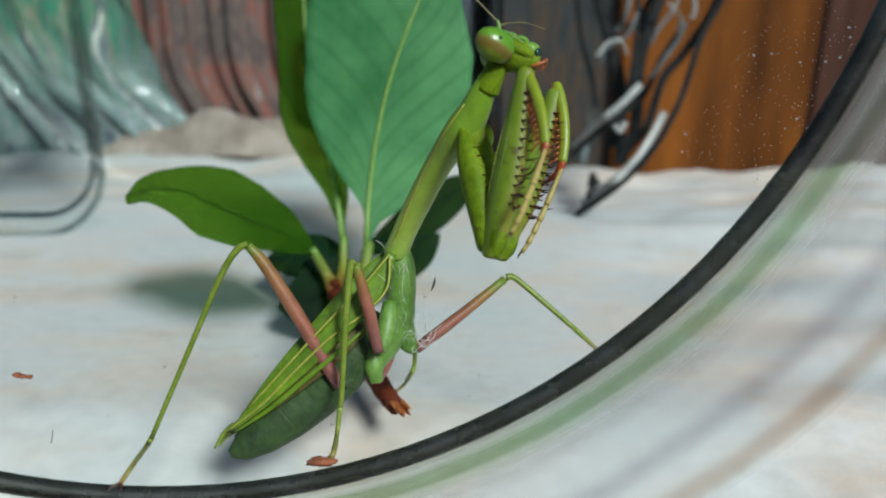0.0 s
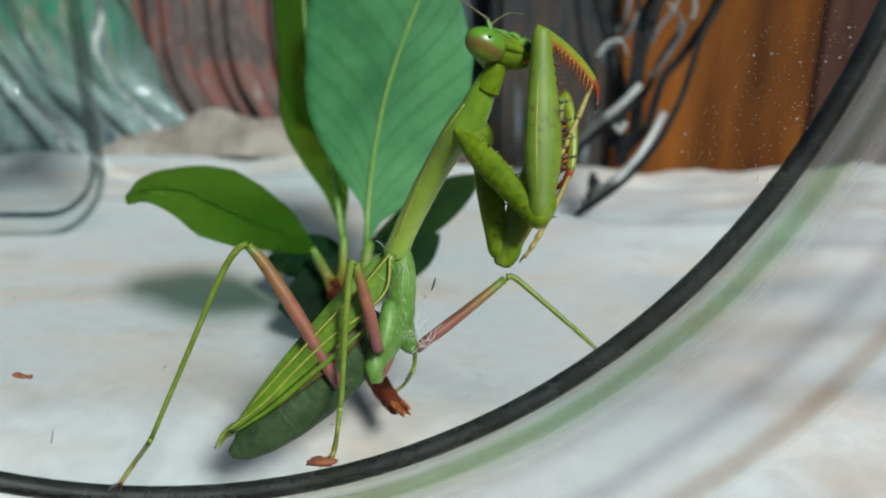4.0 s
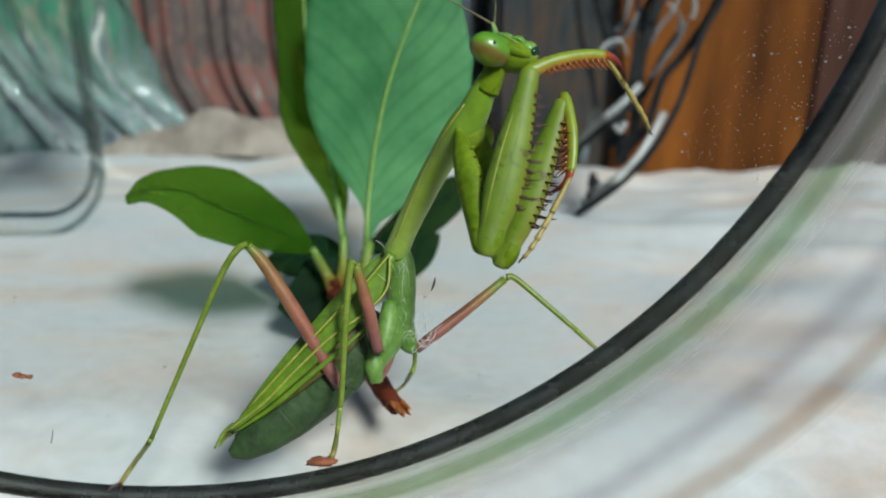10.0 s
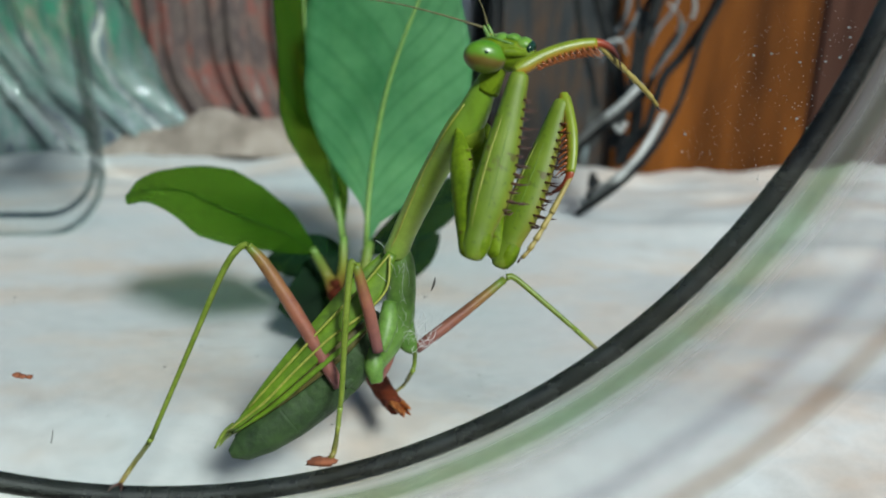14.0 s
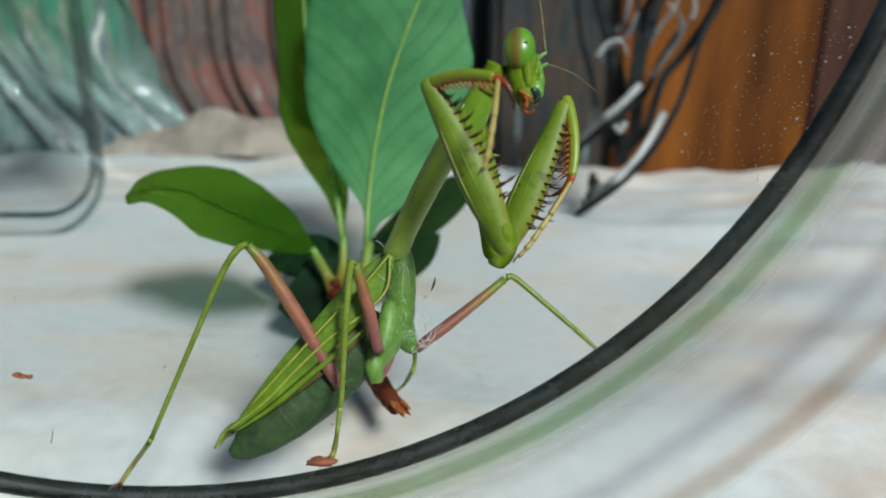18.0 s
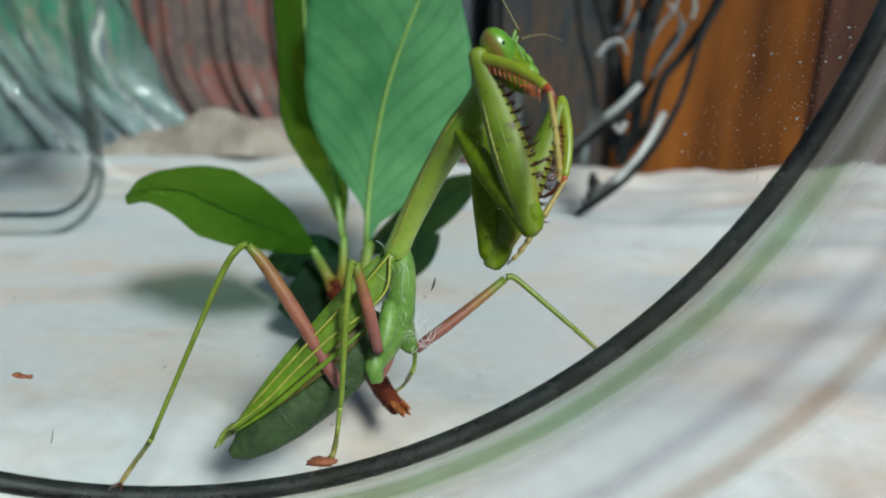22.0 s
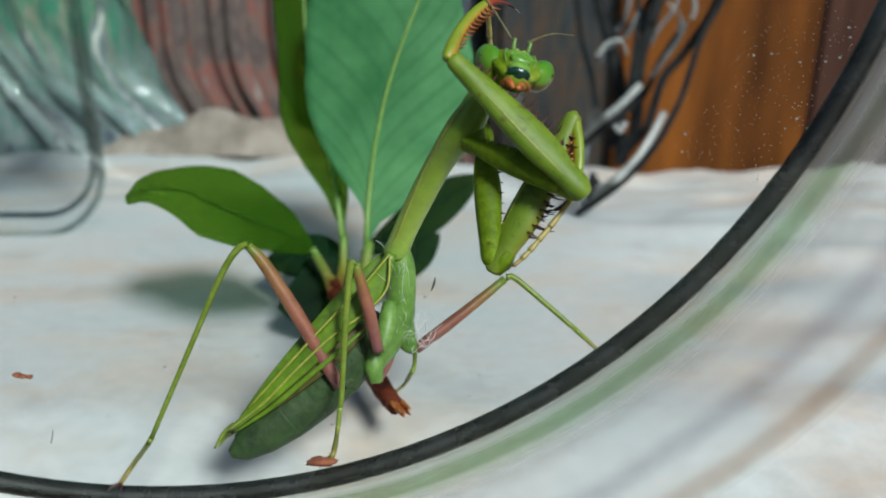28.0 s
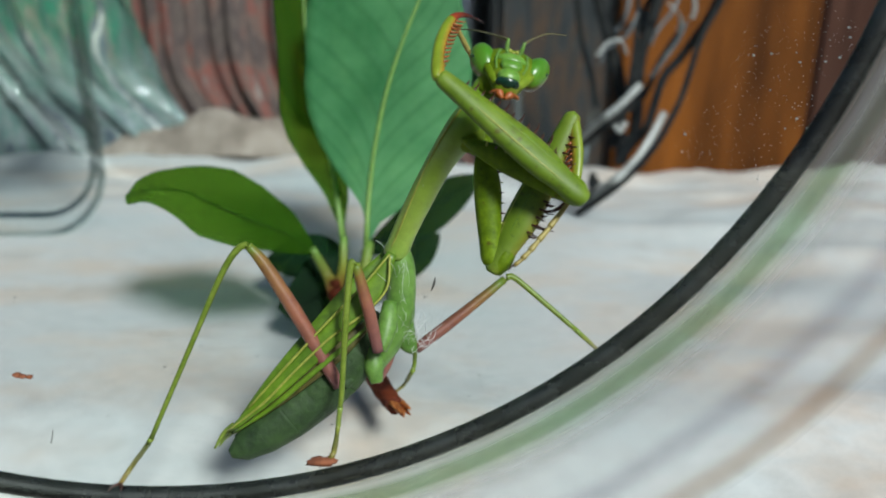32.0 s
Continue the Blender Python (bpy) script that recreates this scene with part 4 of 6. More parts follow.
    leg([(*(-7.01, 69.88, 16.93), 1.0), (*(-6.97, 68.84, 15.24), 1.0), (*(-6.67, 68.11, 13.83), 0.6)],
        [(*(-6.66, 68.76, 13.85), 0.5), (*(-5.96, 71.95, 13.86), 0.55), (*(-5.20, 75.36, 14.45), 0.45), (*(-3.59, 78.60, 14.58), 0.35)],
        [(*(-3.46, 78.64, 14.70), 0.32), (*(-3.20, 78.27, 13.67), 0.28), (*(-3.17, 76.50, 11.74), 0.25), (*(-3.32, 75.29, 11.34), 0.25)],
        [(*(-3.32, 75.29, 11.34), 0.28), (*(-4.69, 82.32, 5.51), 0.22), (*(-5.73, 81.12, 5.12), 0.18)])
    return t


def foreleg(t):
    """A raptorial leg in four rigid pieces, each along its own z with the gripping side to +x."""
    def P(name, rows, material, parent=t, side=(1, 0, 0), n=5, seg=12, label="", k=1.0, o=0.0):
        rows = [(r[0], r[1], r[2] * k + o, *r[3:]) for r in rows]
        return part(name, loft(rows, side, n, seg), material, parent, label)
    kc, kf, kt = 0.81, 0.87, 1.05
    cox = P("coxa", [(0, 0, -1.2, 0.2), (0, 0, 0.2, 0.6, 0.5), (0.0, 0, 2.4, 1.05, 0.85), (0.05, 0, 5, 1.25, 0.98), (0, 0, 8, 1.16, 0.95), (0, 0, 10.5, 1.05, 0.9), (0, 0, 12.4, 1.0, 0.88), (0, 0, 13.2, 0.8), (0, 0, 13.6, 0.4)], GREEN, seg=14, k=kc)
    for i in range(8):
        z = 2 + i * 1.15
        P("spine", [(0.95, 0.2, z, 0.13), (1.25, 0.2, z + 0.05, 0.09), (1.55, 0.22, z + 0.12, 0.02)], SPINE if i % 2 else YELLOW, cox, seg=6, n=2, k=kc)
    fem = P("femur", [(0, 0, -1.15, 0.4), (0, 0, -0.85, 0.8, 0.7), (0, 0, 0.2, 1.1, 0.9), (0.05, 0, 2.0, 1.2, 0.92), (0.15, 0, 5, 1.62, 1.05), (0.15, 0, 8.5, 1.55, 1.0), (0.08, 0, 12.5, 1.2, 0.85), (0, 0, 15.8, 0.9, 0.76), (0, 0, 17.0, 0.76, 0.66), (0, 0, 17.4, 0.35)], ARMTHIGH, seg=20, k=kf, o=0.85)
    P("ridge", [(-0.6, -0.62, 1.0, 0.07), (-0.8, -0.78, 5, 0.09), (-0.78, -0.75, 9, 0.09), (-0.5, -0.62, 13.5, 0.06)], YELLOW, fem, seg=6, k=kf, o=0.85)
    P("ridge", [(0.2, -0.84, 2.0, 0.05), (0.25, -1.0, 5, 0.06), (0.25, -0.95, 9, 0.06), (0.15, -0.78, 13, 0.04)], WING, fem, seg=6, k=kf, o=0.85)
    P("trochanter", [(0.35, 0, -0.9, 0.45), (0.5, 0, 0.3, 0.72, 0.85), (0.55, 0, 1.8, 0.6, 0.75), (0.4, 0, 3.0, 0.25)], GREEN, fem, k=kf, o=0.85)
    P("joint", [(-0.3, 0, 16.2, 0.4), (0.15, 0, 16.9, 0.6), (0.4, 0, 17.2, 0.3)], YELLOW, fem, k=kf, o=0.85)
    for i in range(13):
        z = 4.2 + i * 0.88
        for sy in (-1, 1):
            L = (1.25 if i % 2 else 0.65) * (0.8 + 0.4 * math.sin(i * 2.7 + sy) ** 2) * (1.0 if sy < 0 else 0.8) * (1.2 if 1 < i < 6 else 1)
            x = float(np.interp(z, [2.0, 5.0, 8.5, 12.5, 15.8], [1.15, 1.62, 1.56, 1.18, 0.84]))
            P("spine", [(x - 0.3, sy * 0.4, z, 0.13), (x + L * 0.5, sy * 0.5, z + 0.05, 0.075), (x + L, sy * 0.45, z + 0.22 * L, 0.02)], SPINE, fem, seg=6, n=2, k=kf, o=0.85)
    for i in range(4):
        z = 4.0 + i * 1.2
        L = (0.8, 2.0, 0.7, 0.9)[i]
        P("long_spine", [(1.3, 0.0, z, 0.2), (1.6 + L * 0.5, 0.0, z - 0.05, 0.13), (1.6 + L, 0.05, z + 0.25, 0.02)], SPINE, fem, seg=6, n=3, k=kf, o=0.85)
    tib = P("tibia", [(0, 0, -0.5, 0.4), (-0.08, 0, 0.3, 0.62, 0.5), (-0.38, 0, 2.0, 0.56, 0.46), (-0.45, 0, 3.6, 0.54, 0.44), (-0.3, 0, 5.3, 0.5, 0.4), (0.0, 0, 6.6, 0.46, 0.36)], ARMSHIN, seg=10, k=kt)
    P("hook", [(-0.05, 0, 6.0, 0.42, 0.34), (0.05, 0, 6.8, 0.4, 0.3), (0.7, 0, 7.6, 0.3, 0.22), (1.8, 0, 8.0, 0.15, 0.13), (3.0, 0, 7.9, 0.02)], HOOK, tib, seg=8, label="dark curved hook", k=kt)
    for i in range(11):
        z = 1.3 + i * 0.5
        for sy in (-1, 1):
            L = 0.35 + 0.06 * i
            x = float(np.interp(z, [0.3, 2.0, 3.6, 5.3, 6.6], [0.45, 0.1, 0.02, 0.12, 0.38]))
            P("spine", [(x - 0.1, sy * 0.25, z, 0.12), (x + L * 0.6, sy * 0.3, z + 0.2, 0.08), (x + L, sy * 0.3, z + 0.5, 0.015)], COMB, tib, seg=5, n=2, k=kt)
    tar = P("tarsus", [(0, 0, -0.2, 0.2), (0, 0, 1.0, 0.21), (0, 0, 3.4, 0.27), (0, 0, 3.6, 0.2), (0.05, 0, 5.0, 0.28), (0.05, 0, 5.15, 0.19), (0.1, 0, 6.2, 0.28), (0.1, 0, 6.35, 0.19), (0.2, 0, 7.2, 0.26), (0.2, 0, 7.35, 0.16), (0.4, 0, 8.2, 0.2)], PALM, n=3, seg=8)
    for k in (-1, 1):
        P("claw", [(0.4, 0, 8.1, 0.1), (0.55, k * 0.25, 8.5, 0.07), (0.5, k * 0.4, 8.8, 0.02)], SPINE, tar, seg=5, n=2)
    return cox, fem, tib, tar


def head_of(t):
    """The head: x from eye to eye, y out of the face, -z to the jaws."""
    def P(name, bm, material, parent, label=""):
        bmesh.ops.scale(bm, vec=(1.09, 1.09, 1.09), verts=bm.verts)
        return part(name, bm, material, parent, label)
    h = P("head", loft([(0, -0.4, 1.75, 1.2, 0.5), (0, -0.2, 1.3, 2.2, 1.05), (0, -0.05, 0.5, 2.35, 1.32), (0, 0.05, -0.6, 1.85, 1.38), (0, 0.15, -1.5, 1.4, 1.25), (0, 0.25, -2.3, 1.05, 1.0), (0, 0.3, -2.8, 0.8, 0.7)], (1, 0, 0), 5, 18), GREEN, t)
    for k in (-1, 1):
        P("eye", ball((k * 2.1, -0.25, 0.6), (1.05, 1.68, 1.25), 24, 18, turn=Matrix.Rotation(k * 0.42, 3, "Y") @ Matrix.Rotation(-math.pi / 2, 3, "X")), EYE, h, "glossy green eye with a tan lower rim")
        P("pupil", ball((k * 2.98, 0.25, 0.35), (0.13, 0.16, 0.16), 10, 6), MOUTH, h)
        P("cheek", loft([(k * 1.75, 0.3, -0.4, 0.42), (k * 1.25, 0.45, -1.4, 0.42), (k * 0.8, 0.5, -2.2, 0.3)], (0, 1, 0), 3, 8), GREEN, h)
        P("scape", loft([(k * 0.55, 0.95, 0.95, 0.2), (k * 0.62, 1.4, 1.25, 0.17), (k * 0.66, 1.8, 1.6, 0.12)], (1, 0, 0), 3, 8), PALE, h)
        P("mandible", loft([(k * 0.5, 0.1, -2.3, 0.42), (k * 0.4, 0.2, -2.85, 0.36), (k * 0.1, 0.2, -3.3, 0.12)], (1, 0, 0), 3, 8), JAW, h, "orange mandible")
        P("palp", loft([(k * 0.7, -0.2, -2.4, 0.14), (k * 1.05, 0.1, -2.9, 0.13), (k * 0.95, 0.6, -3.25, 0.11), (k * 0.5, 0.95, -3.3, 0.06)], (1, 0, 0), 4, 6), JAW, h)
    P("face_shield", loft([(-1.15, 1.05, 0.0, 0.16, 0.2), (-0.5, 1.34, 0.0, 0.2, 0.42), (0.5, 1.34, 0.0, 0.2, 0.42), (1.15, 1.05, 0.0, 0.16, 0.2)], (0, 1, 0), 4, 12), FACE, h)
    P("clypeus", loft([(0, 1.25, -0.45, 0.75, 0.28), (0, 1.42, -0.75, 0.85, 0.3), (0, 1.4, -1.1, 0.8, 0.3), (0, 1.25, -1.35, 0.55, 0.2)], (1, 0, 0), 4, 14), FACE, h)
    for x, z in ((-0.28, 1.05), (0.28, 1.05), (0, 0.8)):
        P("ocellus", ball((x, 1.12, z), (0.17, 0.15, 0.17), 10, 6), YELLOW, h)
    P("lip", ball((0, 1.05, -1.85), (0.9, 0.62, 0.72), 20, 14), FACE, h, "rounded shiny upper lip")
    P("mouth", ball((0, 0.9, -2.36), (0.95, 0.6, 0.42), 18, 12), MOUTH, h, "dark mouth edge")
    for k in (-1, 1):
        P("crest", loft([(k * 0.95, 0.85, 1.25, 0.06), (k * 1.15, 1.18, 0.55, 0.12), (k * 1.25, 1.1, -0.3, 0.11), (k * 1.05, 1.05, -1.2, 0.07)], (1, 0, 0), 4, 8), PALE, h)
        P("crest", loft([(k * 0.45, 1.0, 1.3, 0.05), (k * 0.5, 1.3, 0.6, 0.09), (k * 0.3, 1.42, 0.3, 0.05)], (1, 0, 0), 3, 6), PALE, h)
    return h


def antenna_of(t, length):
    rows = [(0, 0, 0, 0.13), (0.1, 0, length * 0.25, 0.08), (0.5, 0, length * 0.6, 0.06), (1.6, 0, length, 0.03)]
    return part("antenna", loft(rows, (1, 0, 0), 10, 6, wave=0.12), HAIR, t, "thin beaded antenna")


# ---- small things ----
def silk():
    t = thing("silk_wisp", (-3.22, 69.78, 16.66), "wisp of white silk threads caught on the leg joint", "silk")
    base = np.array((-3.22, 69.78, 16.66))
    random.seed(11)
    for i in range(30):
        a = np.array((-2.80, 69.72, 17.97)) + np.array([random.uniform(-1.2, 1.6), random.uniform(-1, 1), random.uniform(-1.2, 1.4)])
        b = a + np.array([random.uniform(-1, 1.8), random.uniform(-1, 1), random.uniform(-0.6, 3.0)])
        c = (a + b) / 2 + np.array([random.uniform(-0.6, 0.6) for _ in range(3)])
        part("thread", loft([(*a, 0.022), (*c, 0.022), (*b, 0.012)], (0, 1, 0), 4, 4, off=base), SILK, t)
    for i in range(20):
        a = np.array((-4.1, 69.4, 21.5)) + np.array([random.uniform(-1.3, 1.2), random.uniform(-0.3, 0.6), random.uniform(-3.5, 4.5)])
        b = a + np.array([random.uniform(-1.4, 1.4), random.uniform(-0.5, 0.3), random.uniform(0.4, 2.6)])
        c = (a + b) / 2 + np.array([random.uniform(-0.4, 0.4) for _ in range(3)])
        part("thread", loft([(*a, 0.010), (*c, 0.012), (*b, 0.006)], (0, 1, 0), 3, 4, off=base), SILK, t)
    part("speck", loft([(*(-1.19, 70.92, 22.72), 0.05), (*(-0.91, 71.15, 23.36), 0.12), (*(-0.79, 71.39, 24.00), 0.04)], (0, 1, 0), 3, 6, off=base), DARKBIT, t)
    for p, q in (((*(-1.91, 69.67, 33.90),), (*(-1.36, 69.78, 37.12),)), ((*(-1.70, 69.76, 34.15),), (*(-0.94, 69.69, 36.87),)), ((*(-5.82, 71.44, 27.06),), (*(-6.72, 71.72, 27.85),))):
        part("thread", loft([(*p, 0.03), (*((np.array(p) + np.array(q)) / 2 + np.array([0.2, 0, 0])), 0.03), (*q, 0.015)], (0, 1, 0), 3, 4, off=base), SILK, t)


def crumbs():
    random.seed(5)
    # The last, longest piece stands for the reddish toe of the middle foot.
    for i, (c, k) in enumerate((((-48.28, 76.82, 9.84), 0.5), ((-47.77, 77.00, 9.60), 0.45), ((-47.25, 77.38, 9.31), 0.4), ((-10.53, 56.45, 12.77), 0.65))):
        bm = ball((0, 0, 0), (k * (2.1 if k > 0.6 else 1), k * 0.8, k * 0.6), 14, 8)
        for v in bm.verts:
            v.co *= 1 + 0.35 * noise.noise(v.co * 3 + Vector((i * 7, 0, 0)))
        o = part("crumb", bm, CRUMBM, None)
        o.location = Vector(c) * MM
        tagged(o, "small orange-brown crumb on the glass, the long one a toe of the mantis", "crumb", "crumbs")
    o = part("hair", loft([(0, 0, 0, 0.04), (0.1, 0.3, 0.6, 0.05), (0.0, 0.8, 1.1, 0.03)], (1, 0, 0), 4, 5), DARKBIT, None)
    o.location = Vector((-40.24, 67.18, 7.32)) * MM
    tagged(o, "short dark hair on the glass", "hair")


def steel_cup(x, y, r, h):
    # Added cup: its steel supplies a bright upright streak or glint.
    t = thing("steel_cup", (x, y, -12), "steel cup with a rolled rim, added for bright reflected streaks", "cup", "steel cups")
    part("body", lathe([(0.05, 0), (r * 0.82, 0), (r * 0.86, 1.5), (r, h), (r - 0.8, h), (r * 0.8, 3), (0.05, 2.5)], 40, False), CUPSTEEL, t)
    part("rim", lathe([(r + 0.9 * math.cos(a), h + 0.9 * math.sin(a)) for a in (k * math.pi / 4 for k in range(8))], 40), CUPSTEEL, t)


def enamel_mug(x, y, r, h):
    t = thing("enamel_mug", (x, y, -12), "chipped grey-blue enamel mug on the table", "mug", "enamel mugs")
    part("body", lathe([(0.05, 0), (r * 0.9, 0), (r, 2), (r, h), (r - 0.9, h), (r - 0.9, 3), (0.05, 2.5)], 40, False), ENAMEL, t)
    part("handle", loft([(r - 0.5, 0, h * 0.75, 1.6, 1.0), (r + 7, 0, h * 0.72, 1.6, 1.0), (r + 8, 0, h * 0.35, 1.6, 1.0), (r - 0.5, 0, h * 0.25, 1.6, 1.0)], (0, 1, 0), 6, 8), ENAMEL, t)


def wire_basket():
    t = thing("wire_basket", (34.09, 169.83, -1.00), "open basket of pale strips and dark wires on the cloth, the short pale ones highlights", "basket")
    base = np.array((34.09, 169.83, -1.00))
    def strip(rows, w, skin):
        part("strip" if skin is PALESTRIP else "wire", loft([(*r, w, w * 0.45) for r in rows], (0.6, -0.2, -0.7), 8, 10, off=base), skin, t)
    strip([(33.73, 178.66, -0.50), (36.62, 162.78, 9.03), (42.06, 165.32, 13.09), (46.07, 168.14, 17.91), (49.65, 172.07, 22.86)], 0.95, PALESTRIP)
    strip([(38.97, 228.84, 3.00), (36.99, 181.34, 19.09), (42.08, 182.71, 22.87), (46.91, 184.36, 27.40)], 0.85, PALESTRIP)
    strip([(38.08, 190.01, 31.21), (39.17, 191.23, 34.56), (41.91, 191.88, 36.36), (44.92, 192.63, 38.42), (47.39, 194.50, 43.57)], 0.45, DARKSTEEL)
    strip([(41.23, 185.37, 18.47), (42.73, 184.57, 16.28), (44.38, 185.32, 18.34)], 0.7, PALESTRIP)
    strip([(31.01, 170.43, -0.50), (36.00, 162.01, 6.93), (42.19, 163.83, 11.93), (46.79, 166.60, 16.60), (50.32, 169.47, 21.56), (53.83, 173.63, 27.14), (58.68, 180.03, 38.88), (63.89, 184.93, 46.51), (66.87, 187.59, 53.82)], 0.75, DARKWIRE)
    strip([(39.92, 172.08, 11.19), (43.78, 175.56, 14.91), (47.45, 177.08, 19.09), (50.99, 180.76, 29.19), (55.44, 182.60, 34.24), (62.65, 186.23, 44.22), (66.32, 189.73, 53.83)], 1.0, DARKWIRE)
    strip([(37.25, 219.64, 2.00), (37.40, 182.59, 16.68), (43.90, 184.26, 21.26), (48.51, 185.74, 25.34), (52.03, 188.24, 32.21), (56.37, 190.56, 38.58)], 0.8, DARKWIRE)
    strip([(46.52, 185.71, 13.55), (47.48, 188.07, 20.05), (48.04, 192.00, 30.85), (50.11, 194.70, 38.26), (54.82, 199.44, 51.27)], 1.5, DARKWIRE)
    strip([(41.62, 175.99, 10.24), (42.28, 177.26, 13.73), (43.48, 178.26, 16.47)], 1.6, DARKWIRE)
    strip([(34.08, 172.24, 5.79), (34.60, 172.69, 7.02), (34.87, 173.32, 8.75)], 0.9, DARKWIRE)
    strip([(51.21, 195.82, 35.48), (53.45, 197.25, 39.42), (57.64, 199.17, 44.68), (59.60, 202.04, 52.57)], 0.5, DARKSTEEL)
    strip([(48.92, 198.84, 37.95), (50.33, 200.78, 43.27), (53.16, 202.71, 48.58), (54.57, 204.65, 53.89)], 0.8, DARKWIRE)
    strip([(43.71, 200.92, 37.79), (46.57, 202.87, 43.16), (48.00, 206.78, 53.90)], 0.7, DARKSTEEL)
    strip([(40.38, 184.00, 16.95), (44.44, 187.50, 23.58), (46.31, 191.00, 30.56), (47.44, 194.50, 38.28), (47.90, 198.00, 47.37)], 0.75, DARKWIRE)
    strip([(44.73, 188.00, 21.45), (46.93, 191.00, 26.48), (49.17, 194.00, 32.94), (50.87, 197.00, 39.44), (53.70, 200.00, 47.32)], 0.6, DARKWIRE)
    strip([(43.19, 190.00, 10.91), (45.01, 193.50, 19.10), (44.18, 197.00, 28.46), (41.63, 200.50, 37.83), (39.08, 204.00, 47.20)], 1.7, DARKWIRE)
    strip([(39.15, 196.00, 20.10), (37.91, 200.00, 28.09), (35.77, 204.00, 36.16), (34.32, 208.00, 47.09)], 0.9, DARKWIRE)
    strip([(49.37, 186.00, 28.51), (52.78, 187.33, 33.10), (55.73, 188.67, 36.90), (57.81, 190.00, 41.22)], 0.55, DARKSTEEL)
    # The short pale strips from here on are wire highlights built as shape.
    strip([(35.94, 184.00, 33.97), (38.35, 184.00, 37.05), (41.20, 184.00, 37.56), (43.03, 184.00, 34.49)], 0.42, PALESTRIP)
    strip([(53.07, 190.00, 45.58), (55.88, 190.67, 43.50), (56.92, 191.33, 40.62), (56.11, 192.00, 37.15)], 0.5, PALESTRIP)
    strip([(43.27, 196.00, 40.85), (45.13, 196.00, 38.44), (46.56, 196.00, 41.38)], 0.55, DARKSTEEL)
    strip([(58.98, 190.00, 47.60), (59.62, 190.00, 44.30), (59.07, 190.00, 41.99)], 0.5, PALESTRIP)
    strip([(51.03, 198.00, 43.40), (49.93, 198.00, 40.18), (51.60, 198.00, 37.20)], 0.5, DARKSTEEL)
    strip([(36.03, 172.00, 7.21), (33.94, 170.00, 5.74), (32.92, 168.00, 4.03)], 0.7, DARKWIRE)


setting()
jar()
sprig()
mantis_body = mantis()
head = head_of(mantis_body)
antennae = [antenna_of(mantis_body, 13), antenna_of(mantis_body, 6)]
arm = foreleg(mantis_body)
other_arm = foreleg(mantis_body)
silk()
crumbs()
vessel_edge_plate()
for x, y, r, h, skin, hue in ((-206, 262, 13, 120, BOTTLEGREEN, "green"), (-176, 268, 12, 110, NAVY, "blue-grey"), (-192, 300, 12, 150, TEAL, "teal"),
                              (-150, 262, 11, 95, TEAL, "teal"), (-160, 305, 14, 150, BOTTLEGREEN, "green"), (-126, 270, 9, 120, NAVY, "blue-grey"),
                              (-130, 310, 13, 160, TEAL, "teal"), (-104, 305, 10, 150, TUMBLER, "clear"), (40, 330, 24, 180, TUMBLER, "clear")):
    bottle(x, y, r, h, skin, hue + " glass bottle in the shade behind the jar")
plastic_bag()
wire_basket()
enamel_mug(-62, 300, 13, 62)
for cup in ((-98, 290, 5, 40), (9, 300, 9, 84)):
    steel_cup(*cup)


